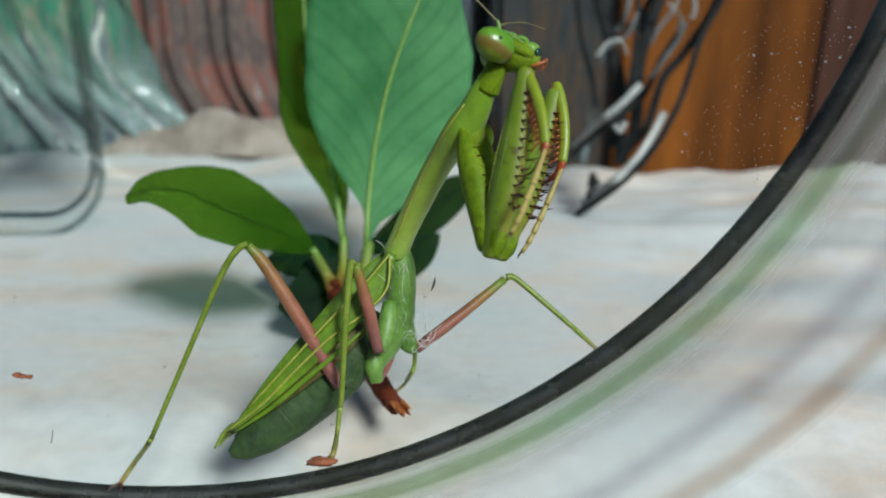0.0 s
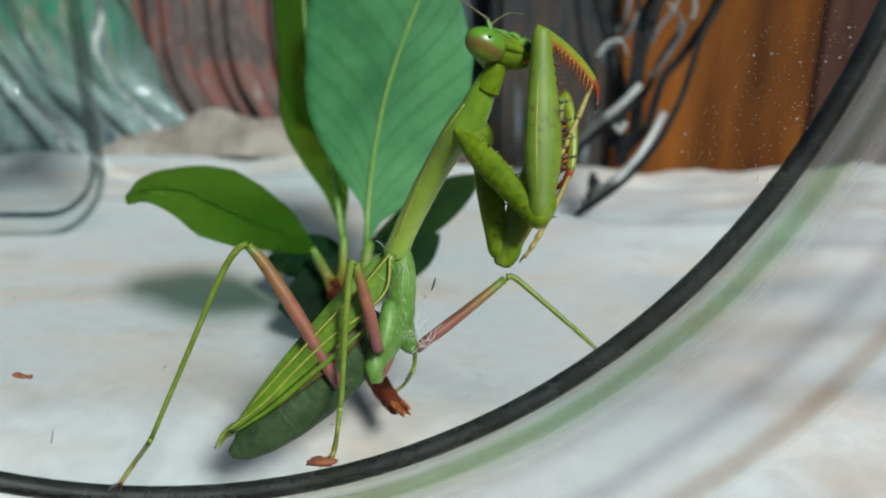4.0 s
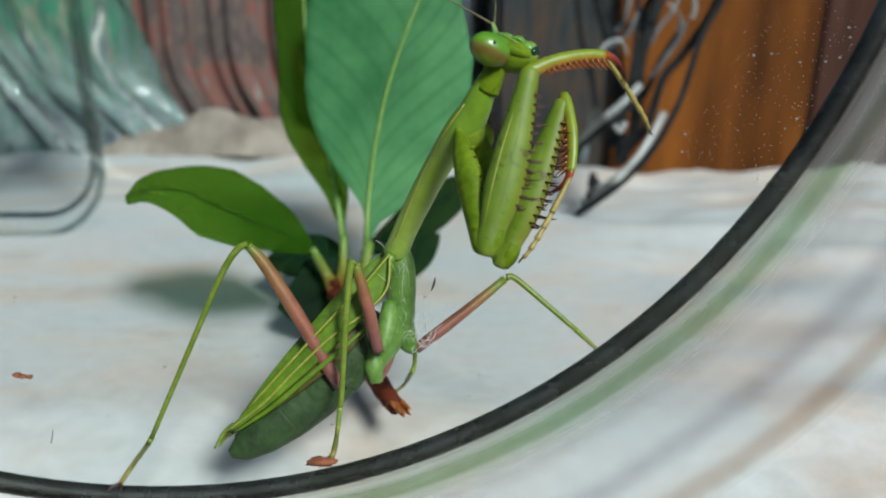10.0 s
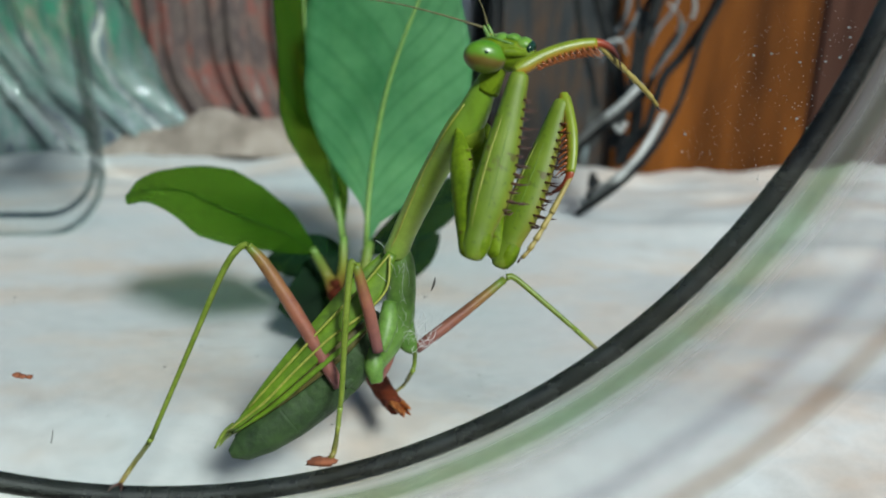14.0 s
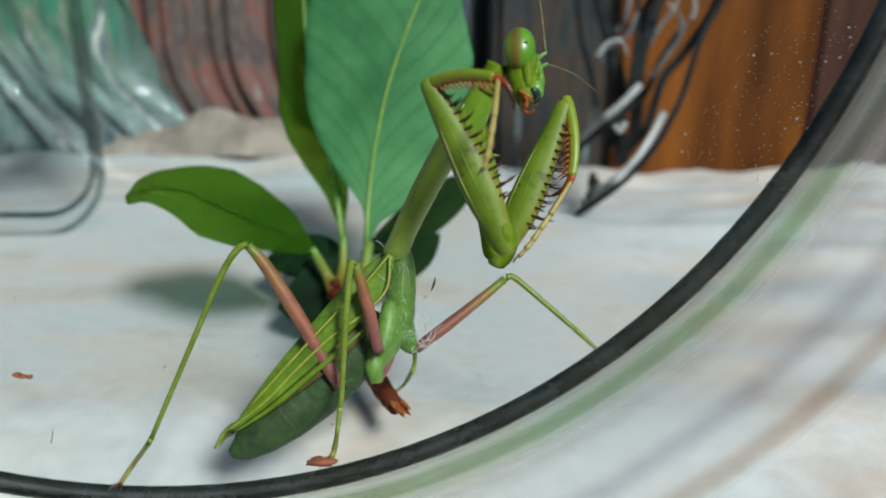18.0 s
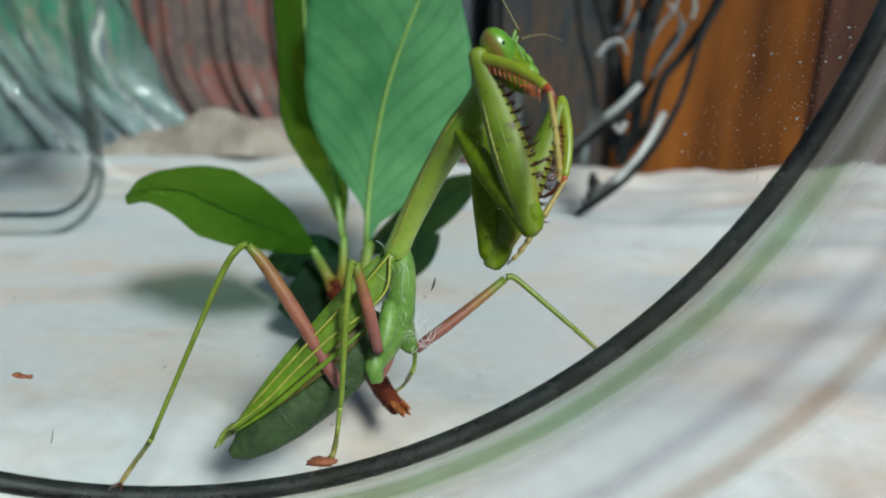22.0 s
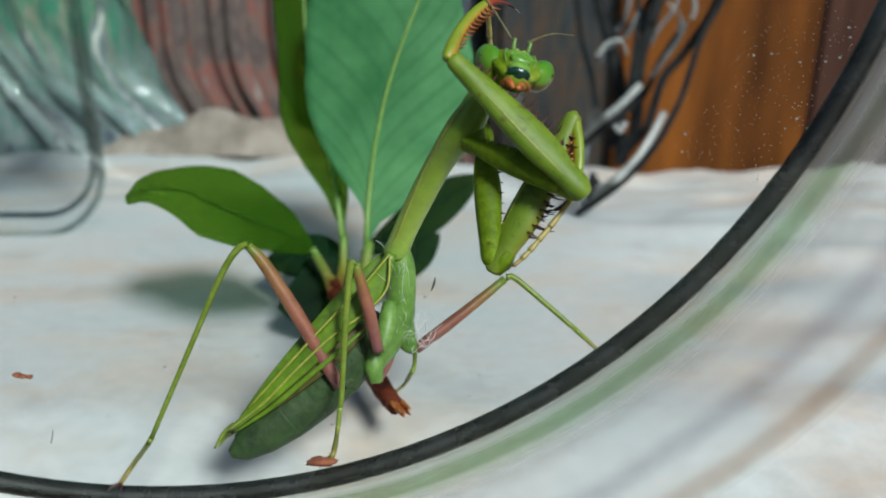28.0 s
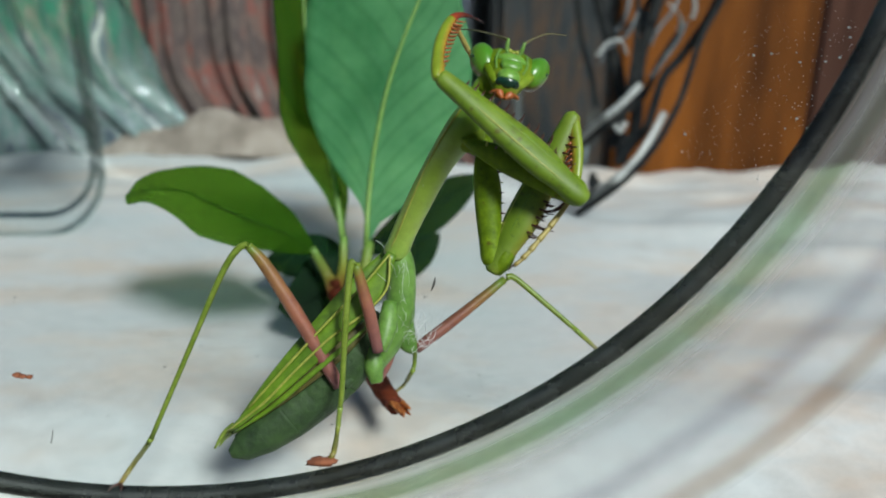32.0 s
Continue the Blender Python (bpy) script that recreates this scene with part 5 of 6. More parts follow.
def motions():
    """The forelegs, head and antennae, in the mantis's own space."""
    walk(arm[0], [
        (0, pose(0.01134, -0.01837, 0.03616, 154.0, -31.5, -29.9)), (0.5, pose(0.01132, -0.01837, 0.03614, 157.0, -34.8, -32.7)), (1, pose(0.01131, -0.01838, 0.03612, 163.8, -46.4, -32.1)),
        (1.15, pose(0.01130, -0.01838, 0.03612, 178.1, -59.1, -39.2)), (1.3, pose(0.01130, -0.01838, 0.03611, -168.7, -67.5, -45.6)), (1.6, pose(0.01129, -0.01839, 0.03610, 162.6, -73.5, -9.9)),
        (2, pose(0.01128, -0.01840, 0.03608, 155.2, -71.4, -2.6)), (2.5, pose(0.01127, -0.01840, 0.03606, 150.1, -69.1, 2.3)), (3, pose(0.01125, -0.01841, 0.03604, 150.2, -64.6, 0.2)),
        (3.5, pose(0.01124, -0.01842, 0.03602, 151.0, -58.2, -3.6)), (4.5, pose(0.01116, -0.01839, 0.03609, 152.2, -45.0, -11.6)), (5.5, pose(0.01109, -0.01837, 0.03616, 152.1, -35.1, -16.5)),
        (6, pose(0.01108, -0.01837, 0.03615, 151.4, -32.3, -17.4)), (7, pose(0.01106, -0.01838, 0.03612, 152.0, -32.3, -19.4)), (8, pose(0.01105, -0.01839, 0.03610, 151.4, -31.3, -21.8)),
        (9, pose(0.01103, -0.01840, 0.03607, 151.9, -31.2, -24.4)), (10, pose(0.01101, -0.01841, 0.03605, 151.9, -30.4, -27.0)), (11, pose(0.01100, -0.01842, 0.03602, 151.9, -29.7, -29.5)),
        (12, pose(0.01098, -0.01843, 0.03599, 151.1, -28.5, -29.5)), (13, pose(0.01096, -0.01844, 0.03597, 149.9, -26.8, -28.7)), (13.6, pose(0.01095, -0.01844, 0.03595, 150.9, -27.7, -31.5)),
        (14.2, pose(0.01094, -0.01845, 0.03594, 153.6, -30.1, -37.1)), (14.5, pose(0.01094, -0.01845, 0.03593, 157.9, -33.5, -41.7)), (15.5, pose(0.01109, -0.01848, 0.03586, -171.8, -43.2, -73.3)),
        (16.5, pose(0.01124, -0.01850, 0.03579, -138.7, -32.1, -107.5)), (17, pose(0.01124, -0.01850, 0.03580, -135.3, -32.2, -107.5)), (17.5, pose(0.01124, -0.01849, 0.03582, -134.3, -30.5, -108.9)),
        (17.8, pose(0.01124, -0.01849, 0.03582, -136.8, -28.9, -111.8)), (18, pose(0.01124, -0.01849, 0.03583, -147.1, -30.8, -112.6)), (18.2, pose(0.01124, -0.01849, 0.03583, -154.4, -35.5, -103.8)),
        (18.4, pose(0.01124, -0.01848, 0.03584, -166.6, -39.9, -88.0)), (18.6, pose(0.01124, -0.01848, 0.03584, -177.6, -41.1, -73.2)), (19, pose(0.01124, -0.01848, 0.03585, 173.7, -40.2, -61.6)),
        (20, pose(0.01124, -0.01847, 0.03588, 172.2, -39.8, -59.3)), (20.8, pose(0.01124, -0.01846, 0.03590, 170.4, -39.4, -56.6)), (21.4, pose(0.01124, -0.01846, 0.03592, 168.7, -39.0, -53.9)),
        (21.6, pose(0.01124, -0.01845, 0.03592, 171.1, -42.0, -51.1)), (21.8, pose(0.01124, -0.01845, 0.03593, 174.0, -47.1, -46.2)), (22.1, pose(0.01127, -0.01845, 0.03592, -178.6, -55.5, -44.9)),
        (22.25, pose(0.01131, -0.01846, 0.03590, 178.8, -62.5, -35.0)), (22.4, pose(0.01136, -0.01847, 0.03588, 171.3, -68.8, -22.1)), (22.7, pose(0.01144, -0.01848, 0.03585, -174.4, -75.6, -32.9)),
        (23, pose(0.01153, -0.01849, 0.03581, -162.2, -77.6, -43.7)), (24, pose(0.01183, -0.01854, 0.03570, -161.6, -78.3, -44.0)), (25, pose(0.01189, -0.01856, 0.03563, -152.2, -77.6, -53.5)),
        (25.5, pose(0.01192, -0.01857, 0.03560, -149.8, -77.0, -56.2)), (26.5, pose(0.01197, -0.01860, 0.03553, -143.7, -72.3, -64.6)), (27.5, pose(0.01203, -0.01862, 0.03547, -138.7, -67.8, -71.8)),
        (28, pose(0.01203, -0.01862, 0.03547, -139.9, -67.8, -70.5)), (29, pose(0.01203, -0.01862, 0.03547, -130.3, -64.3, -80.4)), (30, pose(0.01203, -0.01862, 0.03547, -120.3, -58.9, -90.6)),
        (31, pose(0.01203, -0.01862, 0.03547, -123.7, -57.6, -88.8)), (32, pose(0.01203, -0.01862, 0.03547, -126.2, -56.8, -87.5))])
    walk(arm[1], [
        (0, pose(0.01349, -0.02538, 0.02743, -20.9, -8.9, -51.4)), (0.5, pose(0.01396, -0.02533, 0.02756, -16.8, -12.7, -54.2)), (1, pose(0.01592, -0.02473, 0.02919, -8.4, -18.9, -51.0)),
        (1.15, pose(0.01780, -0.02409, 0.03095, 1.5, -28.2, -45.7)), (1.3, pose(0.01920, -0.02361, 0.03227, -22.8, -29.4, 11.2)), (1.6, pose(0.02051, -0.02329, 0.03315, -27.1, -19.5, 22.8)),
        (2, pose(0.02042, -0.02337, 0.03293, -24.4, -17.2, 16.9)), (2.5, pose(0.02023, -0.02345, 0.03271, -23.2, -12.8, 15.1)), (3, pose(0.01967, -0.02369, 0.03205, -22.3, -7.4, 15.0)),
        (3.5, pose(0.01873, -0.02401, 0.03117, -20.9, -0.5, 16.1)), (4.5, pose(0.01677, -0.02469, 0.02932, -18.1, 9.6, 15.3)), (5.5, pose(0.01522, -0.02526, 0.02774, -20.6, 9.4, -5.2)),
        (6, pose(0.01466, -0.02538, 0.02743, -20.7, 12.2, -5.2)), (7, pose(0.01443, -0.02538, 0.02743, -20.7, 11.1, -5.9)), (8, pose(0.01382, -0.02529, 0.02765, -20.9, 12.4, -6.4)),
        (9, pose(0.01349, -0.02529, 0.02765, -20.9, 11.8, -6.8)), (10, pose(0.01307, -0.02531, 0.02761, -21.0, 12.2, -6.7)), (11, pose(0.01265, -0.02533, 0.02756, -21.0, 12.7, -6.7)),
        (12, pose(0.01236, -0.02536, 0.02748, -21.1, 14.1, -7.2)), (13, pose(0.01208, -0.02538, 0.02743, -21.3, 16.3, -7.5)), (13.6, pose(0.01199, -0.02541, 0.02734, -21.3, 14.6, -7.5)),
        (14.2, pose(0.01194, -0.02542, 0.02730, -21.1, 11.0, -7.2)), (14.5, pose(0.01241, -0.02546, 0.02721, -20.7, 5.8, -6.8)), (15.5, pose(0.01475, -0.02521, 0.02787, -20.9, -12.3, 6.5)),
        (16.5, pose(0.01686, -0.02489, 0.02875, -9.4, -38.2, -11.6)), (17, pose(0.01728, -0.02470, 0.02928, -7.8, -41.3, -12.1)), (17.5, pose(0.01742, -0.02473, 0.02919, -6.6, -42.3, -13.4)),
        (17.8, pose(0.01677, -0.02486, 0.02884, -7.7, -39.6, -13.4)), (18, pose(0.01499, -0.02525, 0.02778, -11.6, -29.8, -13.6)), (18.2, pose(0.01452, -0.02529, 0.02765, -12.2, -25.4, -16.4)),
        (18.4, pose(0.01405, -0.02534, 0.02752, -9.3, -22.0, -31.8)), (18.6, pose(0.01382, -0.02538, 0.02743, -12.6, -17.6, -30.7)), (19, pose(0.01358, -0.02542, 0.02730, -14.7, -14.2, -31.8)),
        (20, pose(0.01358, -0.02544, 0.02726, -15.5, -13.2, -30.5)), (20.8, pose(0.01358, -0.02546, 0.02721, -16.0, -12.3, -30.1)), (21.4, pose(0.01358, -0.02546, 0.02721, -16.9, -11.1, -28.3)),
        (21.6, pose(0.01452, -0.02526, 0.02774, -15.2, -14.1, -26.9)), (21.8, pose(0.01592, -0.02497, 0.02853, -12.8, -18.9, -25.2)), (22.1, pose(0.01770, -0.02449, 0.02985, -13.4, -25.3, -13.2)),
        (22.25, pose(0.01897, -0.02409, 0.03095, -12.6, -28.8, -12.1)), (22.4, pose(0.01990, -0.02369, 0.03205, -11.7, -30.3, -12.8)), (22.7, pose(0.02084, -0.02329, 0.03315, -24.0, -32.9, 13.6)),
        (23, pose(0.02131, -0.02315, 0.03355, -31.9, -31.7, 27.5)), (24, pose(0.02154, -0.02313, 0.03359, -25.4, -37.1, 16.0)), (25, pose(0.02164, -0.02315, 0.03355, -26.1, -39.1, 17.2)),
        (25.5, pose(0.02164, -0.02318, 0.03346, -26.3, -39.5, 17.5)), (26.5, pose(0.02145, -0.02340, 0.03284, -37.6, -30.8, 36.7)), (27.5, pose(0.02126, -0.02358, 0.03236, -40.7, -28.0, 42.2)),
        (28, pose(0.02136, -0.02361, 0.03227, -42.0, -25.2, 45.4)), (29, pose(0.02145, -0.02358, 0.03236, -46.3, -24.4, 51.3)), (30, pose(0.02154, -0.02350, 0.03258, -49.6, -28.3, 53.4)),
        (31, pose(0.02145, -0.02366, 0.03214, -48.9, -25.6, 53.8)), (32, pose(0.02131, -0.02377, 0.03183, -48.8, -21.7, 55.7))])
    walk(arm[2], [
        (0, pose(0.01639, -0.02020, 0.04165, -153.0, 39.0, 143.0)), (0.5, pose(0.01574, -0.01991, 0.04244, -153.5, 50.6, 143.1)), (1, pose(0.01461, -0.01966, 0.04314, -163.3, 61.2, 141.2)),
        (1.15, pose(0.01265, -0.01937, 0.04393, 172.5, 80.1, 127.7)), (1.3, pose(0.01133, -0.01918, 0.04446, -85.6, 63.6, -72.6)), (1.6, pose(0.01368, -0.01865, 0.04592, -127.6, 48.4, -97.7)),
        (2, pose(0.01466, -0.01854, 0.04622, -128.7, 53.0, -104.9)), (2.5, pose(0.01569, -0.01849, 0.04636, -133.7, 53.2, -110.9)), (3, pose(0.01639, -0.01857, 0.04614, -141.8, 50.2, -117.4)),
        (3.5, pose(0.01709, -0.01876, 0.04561, -149.6, 47.7, -120.7)), (4.5, pose(0.01789, -0.01934, 0.04402, -159.1, 48.0, -127.5)), (5.5, pose(0.01817, -0.01988, 0.04253, -165.7, 45.4, -133.6)),
        (6, pose(0.01841, -0.01993, 0.04239, -169.9, 48.1, -132.4)), (7, pose(0.01789, -0.02001, 0.04217, -158.2, 54.1, -135.9)), (8, pose(0.01756, -0.02009, 0.04195, -113.3, 74.5, -94.3)),
        (9, pose(0.01709, -0.02009, 0.04195, -78.9, 73.9, -62.8)), (10, pose(0.01677, -0.02012, 0.04187, -59.6, 71.9, -42.2)), (11, pose(0.01649, -0.02014, 0.04182, -52.3, 70.7, -34.1)),
        (12, pose(0.01663, -0.02017, 0.04173, -48.5, 68.1, -33.8)), (13, pose(0.01695, -0.02022, 0.04160, -43.9, 65.9, -30.8)), (13.6, pose(0.01649, -0.02014, 0.04182, -45.3, 65.7, -32.9)),
        (14.2, pose(0.01555, -0.02001, 0.04217, -50.3, 66.9, -38.1)), (14.5, pose(0.01461, -0.01998, 0.04226, -63.0, 69.6, -50.0)), (15.5, pose(0.01115, -0.02020, 0.04165, -82.0, 67.6, -70.0)),
        (16.5, pose(0.00806, -0.02049, 0.04085, 66.1, 87.0, 36.1)), (17, pose(0.00787, -0.02052, 0.04077, 87.2, 84.1, 56.6)), (17.5, pose(0.00773, -0.02057, 0.04063, 83.1, 80.2, 49.1)),
        (17.8, pose(0.00773, -0.02057, 0.04063, 60.7, 80.1, 24.6)), (18, pose(0.00843, -0.02049, 0.04085, 19.6, 80.1, -22.0)), (18.2, pose(0.00927, -0.02036, 0.04121, 17.4, 78.0, -32.9)),
        (18.4, pose(0.01054, -0.02027, 0.04147, -151.1, 87.7, 156.2)), (18.6, pose(0.01162, -0.02020, 0.04165, -161.6, 71.5, 145.2)), (19, pose(0.01255, -0.02020, 0.04165, -162.4, 60.4, 140.6)),
        (20, pose(0.01274, -0.02020, 0.04165, -160.8, 58.9, 143.5)), (20.8, pose(0.01297, -0.02020, 0.04165, -159.1, 58.6, 145.8)), (21.4, pose(0.01321, -0.02017, 0.04173, -152.4, 62.6, 155.7)),
        (21.6, pose(0.01311, -0.02004, 0.04209, -154.7, 65.5, 156.9)), (21.8, pose(0.01302, -0.01988, 0.04253, -159.8, 67.5, 157.0)), (22.1, pose(0.01241, -0.01969, 0.04305, -177.3, 79.7, 141.3)),
        (22.25, pose(0.01265, -0.01934, 0.04402, -178.7, 80.5, 144.7)), (22.4, pose(0.01321, -0.01897, 0.04504, 166.2, 80.6, 127.6)), (22.7, pose(0.01180, -0.01892, 0.04517, -93.2, 70.0, -93.4)),
        (23, pose(0.01124, -0.01902, 0.04490, -77.1, 62.5, -66.2)), (24, pose(0.01147, -0.01902, 0.04490, -71.3, 68.8, -70.1)), (25, pose(0.01101, -0.01913, 0.04459, -51.1, 63.9, -48.1)),
        (25.5, pose(0.01087, -0.01918, 0.04446, -45.4, 61.3, -41.7)), (26.5, pose(0.01030, -0.01940, 0.04385, -48.1, 45.2, -23.2)), (27.5, pose(0.00984, -0.01961, 0.04327, -45.7, 36.5, -11.1)),
        (28, pose(0.01007, -0.01966, 0.04314, -47.3, 34.5, -7.2)), (29, pose(0.00946, -0.01988, 0.04253, -49.3, 29.8, -2.1)), (30, pose(0.00866, -0.02014, 0.04182, -47.1, 23.7, 0.9)),
        (31, pose(0.00890, -0.02017, 0.04173, -47.9, 23.6, 3.6)), (32, pose(0.00913, -0.02020, 0.04165, -50.1, 24.3, 6.6))])
    walk(arm[3], [
        (0, pose(0.01766, -0.02531, 0.03659, -157.3, -43.6, -148.5)), (0.5, pose(0.01783, -0.02554, 0.03829, -153.7, -41.1, -146.5)), (1, pose(0.01806, -0.02514, 0.03977, -145.4, -30.3, -153.6)),
        (1.15, pose(0.01776, -0.02443, 0.04269, -139.0, -13.2, -160.4)), (1.3, pose(0.01813, -0.01755, 0.04470, -154.4, 16.7, -159.5)), (1.6, pose(0.01960, -0.01622, 0.04308, -171.4, -28.9, -158.5)),
        (2, pose(0.02084, -0.01657, 0.04359, -169.3, -29.2, -163.7)), (2.5, pose(0.02181, -0.01667, 0.04346, -168.7, -28.3, -164.3)), (3, pose(0.02218, -0.01682, 0.04261, -169.7, -29.4, -163.0)),
        (3.5, pose(0.02241, -0.01673, 0.04155, -172.2, -30.2, -158.1)), (4.5, pose(0.02284, -0.01700, 0.03964, -172.6, -27.1, -152.7)), (5.5, pose(0.02276, -0.01757, 0.03775, -170.9, -22.6, -148.8)),
        (6, pose(0.02276, -0.01697, 0.03780, -171.4, -20.9, -141.8)), (7, pose(0.02348, -0.01821, 0.03836, -165.7, -17.0, -157.2)), (8, pose(0.02416, -0.01791, 0.04121, -157.1, 3.9, -157.5)),
        (9, pose(0.02380, -0.01809, 0.04233, -171.7, 26.6, -160.0)), (10, pose(0.02331, -0.01791, 0.04296, -175.7, 38.7, -159.1)), (11, pose(0.02292, -0.01781, 0.04324, -169.2, 43.2, -154.3)),
        (12, pose(0.02312, -0.01821, 0.04346, -178.9, 48.9, -162.5)), (13, pose(0.02340, -0.01840, 0.04366, 173.6, 56.4, -168.5)), (13.6, pose(0.02296, -0.01839, 0.04385, 178.4, 53.1, -165.9)),
        (14.2, pose(0.02211, -0.01831, 0.04393, -171.3, 47.7, -160.5)), (14.5, pose(0.02130, -0.01824, 0.04337, -150.3, 27.6, -155.2)), (15.5, pose(0.01797, -0.01868, 0.04202, -157.6, 8.5, -165.2)),
        (16.5, pose(0.01438, -0.02414, 0.04101, -143.1, -14.3, -171.5)), (17, pose(0.01416, -0.02423, 0.04081, -142.9, -15.2, -170.5)), (17.5, pose(0.01377, -0.02467, 0.04078, -135.4, -11.1, -173.5)),
        (17.8, pose(0.01358, -0.02489, 0.04125, -135.7, -13.4, -171.1)), (18, pose(0.01380, -0.02529, 0.04203, -142.5, -25.1, -161.4)), (18.2, pose(0.01381, -0.02589, 0.04266, -145.4, -33.0, -153.6)),
        (18.4, pose(0.01495, -0.02608, 0.04121, -140.8, -27.9, -153.8)), (18.6, pose(0.01570, -0.02584, 0.03945, -137.9, -23.9, -150.9)), (19, pose(0.01582, -0.02575, 0.03822, -138.4, -27.5, -141.4)),
        (20, pose(0.01606, -0.02564, 0.03809, -138.8, -26.7, -143.7)), (20.8, pose(0.01632, -0.02563, 0.03810, -139.8, -26.6, -145.8)), (21.4, pose(0.01705, -0.02562, 0.03875, -141.2, -26.3, -154.3)),
        (21.6, pose(0.01741, -0.02527, 0.03936, -140.2, -21.3, -157.1)), (21.8, pose(0.01786, -0.02467, 0.03991, -140.3, -15.5, -161.5)), (22.1, pose(0.01780, -0.02444, 0.04175, -138.2, -8.6, -162.3)),
        (22.25, pose(0.01843, -0.02363, 0.04282, -141.2, -5.1, -167.1)), (22.4, pose(0.01886, -0.02345, 0.04388, -141.9, -7.4, -166.3)), (22.7, pose(0.01864, -0.01897, 0.04504, -159.8, 7.1, -177.4)),
        (23, pose(0.01804, -0.01753, 0.04562, -160.0, -1.5, -170.4)), (24, pose(0.01827, -0.01873, 0.04570, -160.0, -2.2, 179.2)), (25, pose(0.01756, -0.01844, 0.04649, -159.8, -7.3, 177.3)),
        (25.5, pose(0.01733, -0.01833, 0.04680, -159.5, -12.4, 175.4)), (26.5, pose(0.01541, -0.01591, 0.04715, 163.9, 8.5, -139.3)), (27.5, pose(0.01366, -0.01525, 0.04722, 166.6, 27.0, -129.1)),
        (28, pose(0.01339, -0.01488, 0.04706, 167.6, 31.8, -124.1)), (29, pose(0.01193, -0.01466, 0.04649, 179.3, 38.2, -115.3)), (30, pose(0.01049, -0.01499, 0.04617, -167.8, 39.4, -109.2)),
        (31, pose(0.01044, -0.01488, 0.04603, -165.7, 36.5, -106.7)), (32, pose(0.01035, -0.01467, 0.04573, -161.6, 32.2, -103.8))])
    walk(other_arm[0], [
        (0, pose(0.01303, -0.01618, 0.03546, 156.2, -11.5, -6.8)), (1.6, pose(0.01303, -0.01618, 0.03545, 156.3, -12.3, -5.5)), (2.5, pose(0.01302, -0.01618, 0.03544, 156.2, -12.3, -4.6)),
        (5.5, pose(0.01301, -0.01619, 0.03542, 156.3, -11.5, -5.7)), (8, pose(0.01300, -0.01619, 0.03540, 156.2, -11.3, -5.3)), (14, pose(0.01297, -0.01621, 0.03536, 156.2, -11.2, -5.3)),
        (16.5, pose(0.01296, -0.01622, 0.03535, 156.0, -10.2, -5.2)), (18.6, pose(0.01295, -0.01622, 0.03533, 155.9, -9.3, -6.0)), (21.4, pose(0.01293, -0.01623, 0.03532, 155.9, -8.0, -7.3)),
        (22.4, pose(0.01296, -0.01624, 0.03527, 155.9, -8.2, -6.8)), (24, pose(0.01305, -0.01630, 0.03512, 155.9, -8.6, -5.9)), (25.5, pose(0.01315, -0.01635, 0.03497, 155.8, -7.3, -6.0)),
        (27.5, pose(0.01324, -0.01640, 0.03483, 155.7, -7.0, -6.1)), (30, pose(0.01324, -0.01640, 0.03483, 155.6, -7.0, -6.2)), (32, pose(0.01324, -0.01640, 0.03483, 155.7, -7.0, -6.2))])
    walk(other_arm[1], [
        (0, pose(0.01450, -0.02084, 0.02557, -27.1, 3.0, -39.4)), (1.6, pose(0.01480, -0.02096, 0.02523, -27.3, 2.5, -40.5)), (2.5, pose(0.01490, -0.02101, 0.02509, -28.3, 4.0, -40.5)),
        (5.5, pose(0.01465, -0.02105, 0.02500, -27.7, 4.3, -38.5)), (8, pose(0.01465, -0.02108, 0.02490, -28.2, 4.8, -39.1)), (14, pose(0.01460, -0.02108, 0.02490, -28.2, 5.3, -38.6)),
        (16.5, pose(0.01440, -0.02108, 0.02490, -29.5, 7.1, -39.2)), (18.6, pose(0.01414, -0.02105, 0.02500, -29.5, 7.8, -38.3)), (21.4, pose(0.01379, -0.02108, 0.02490, -29.3, 6.8, -39.1)),
        (22.4, pose(0.01389, -0.02112, 0.02481, -29.7, 7.1, -39.6)), (24, pose(0.01414, -0.02118, 0.02462, -30.3, 8.1, -39.6)), (25.5, pose(0.01399, -0.02125, 0.02443, -31.6, 9.9, -40.3)),
        (27.5, pose(0.01399, -0.02125, 0.02443, -32.0, 10.7, -40.2)), (30, pose(0.01399, -0.02122, 0.02452, -31.9, 10.6, -40.2)), (32, pose(0.01399, -0.02125, 0.02443, -32.0, 10.2, -40.6))])
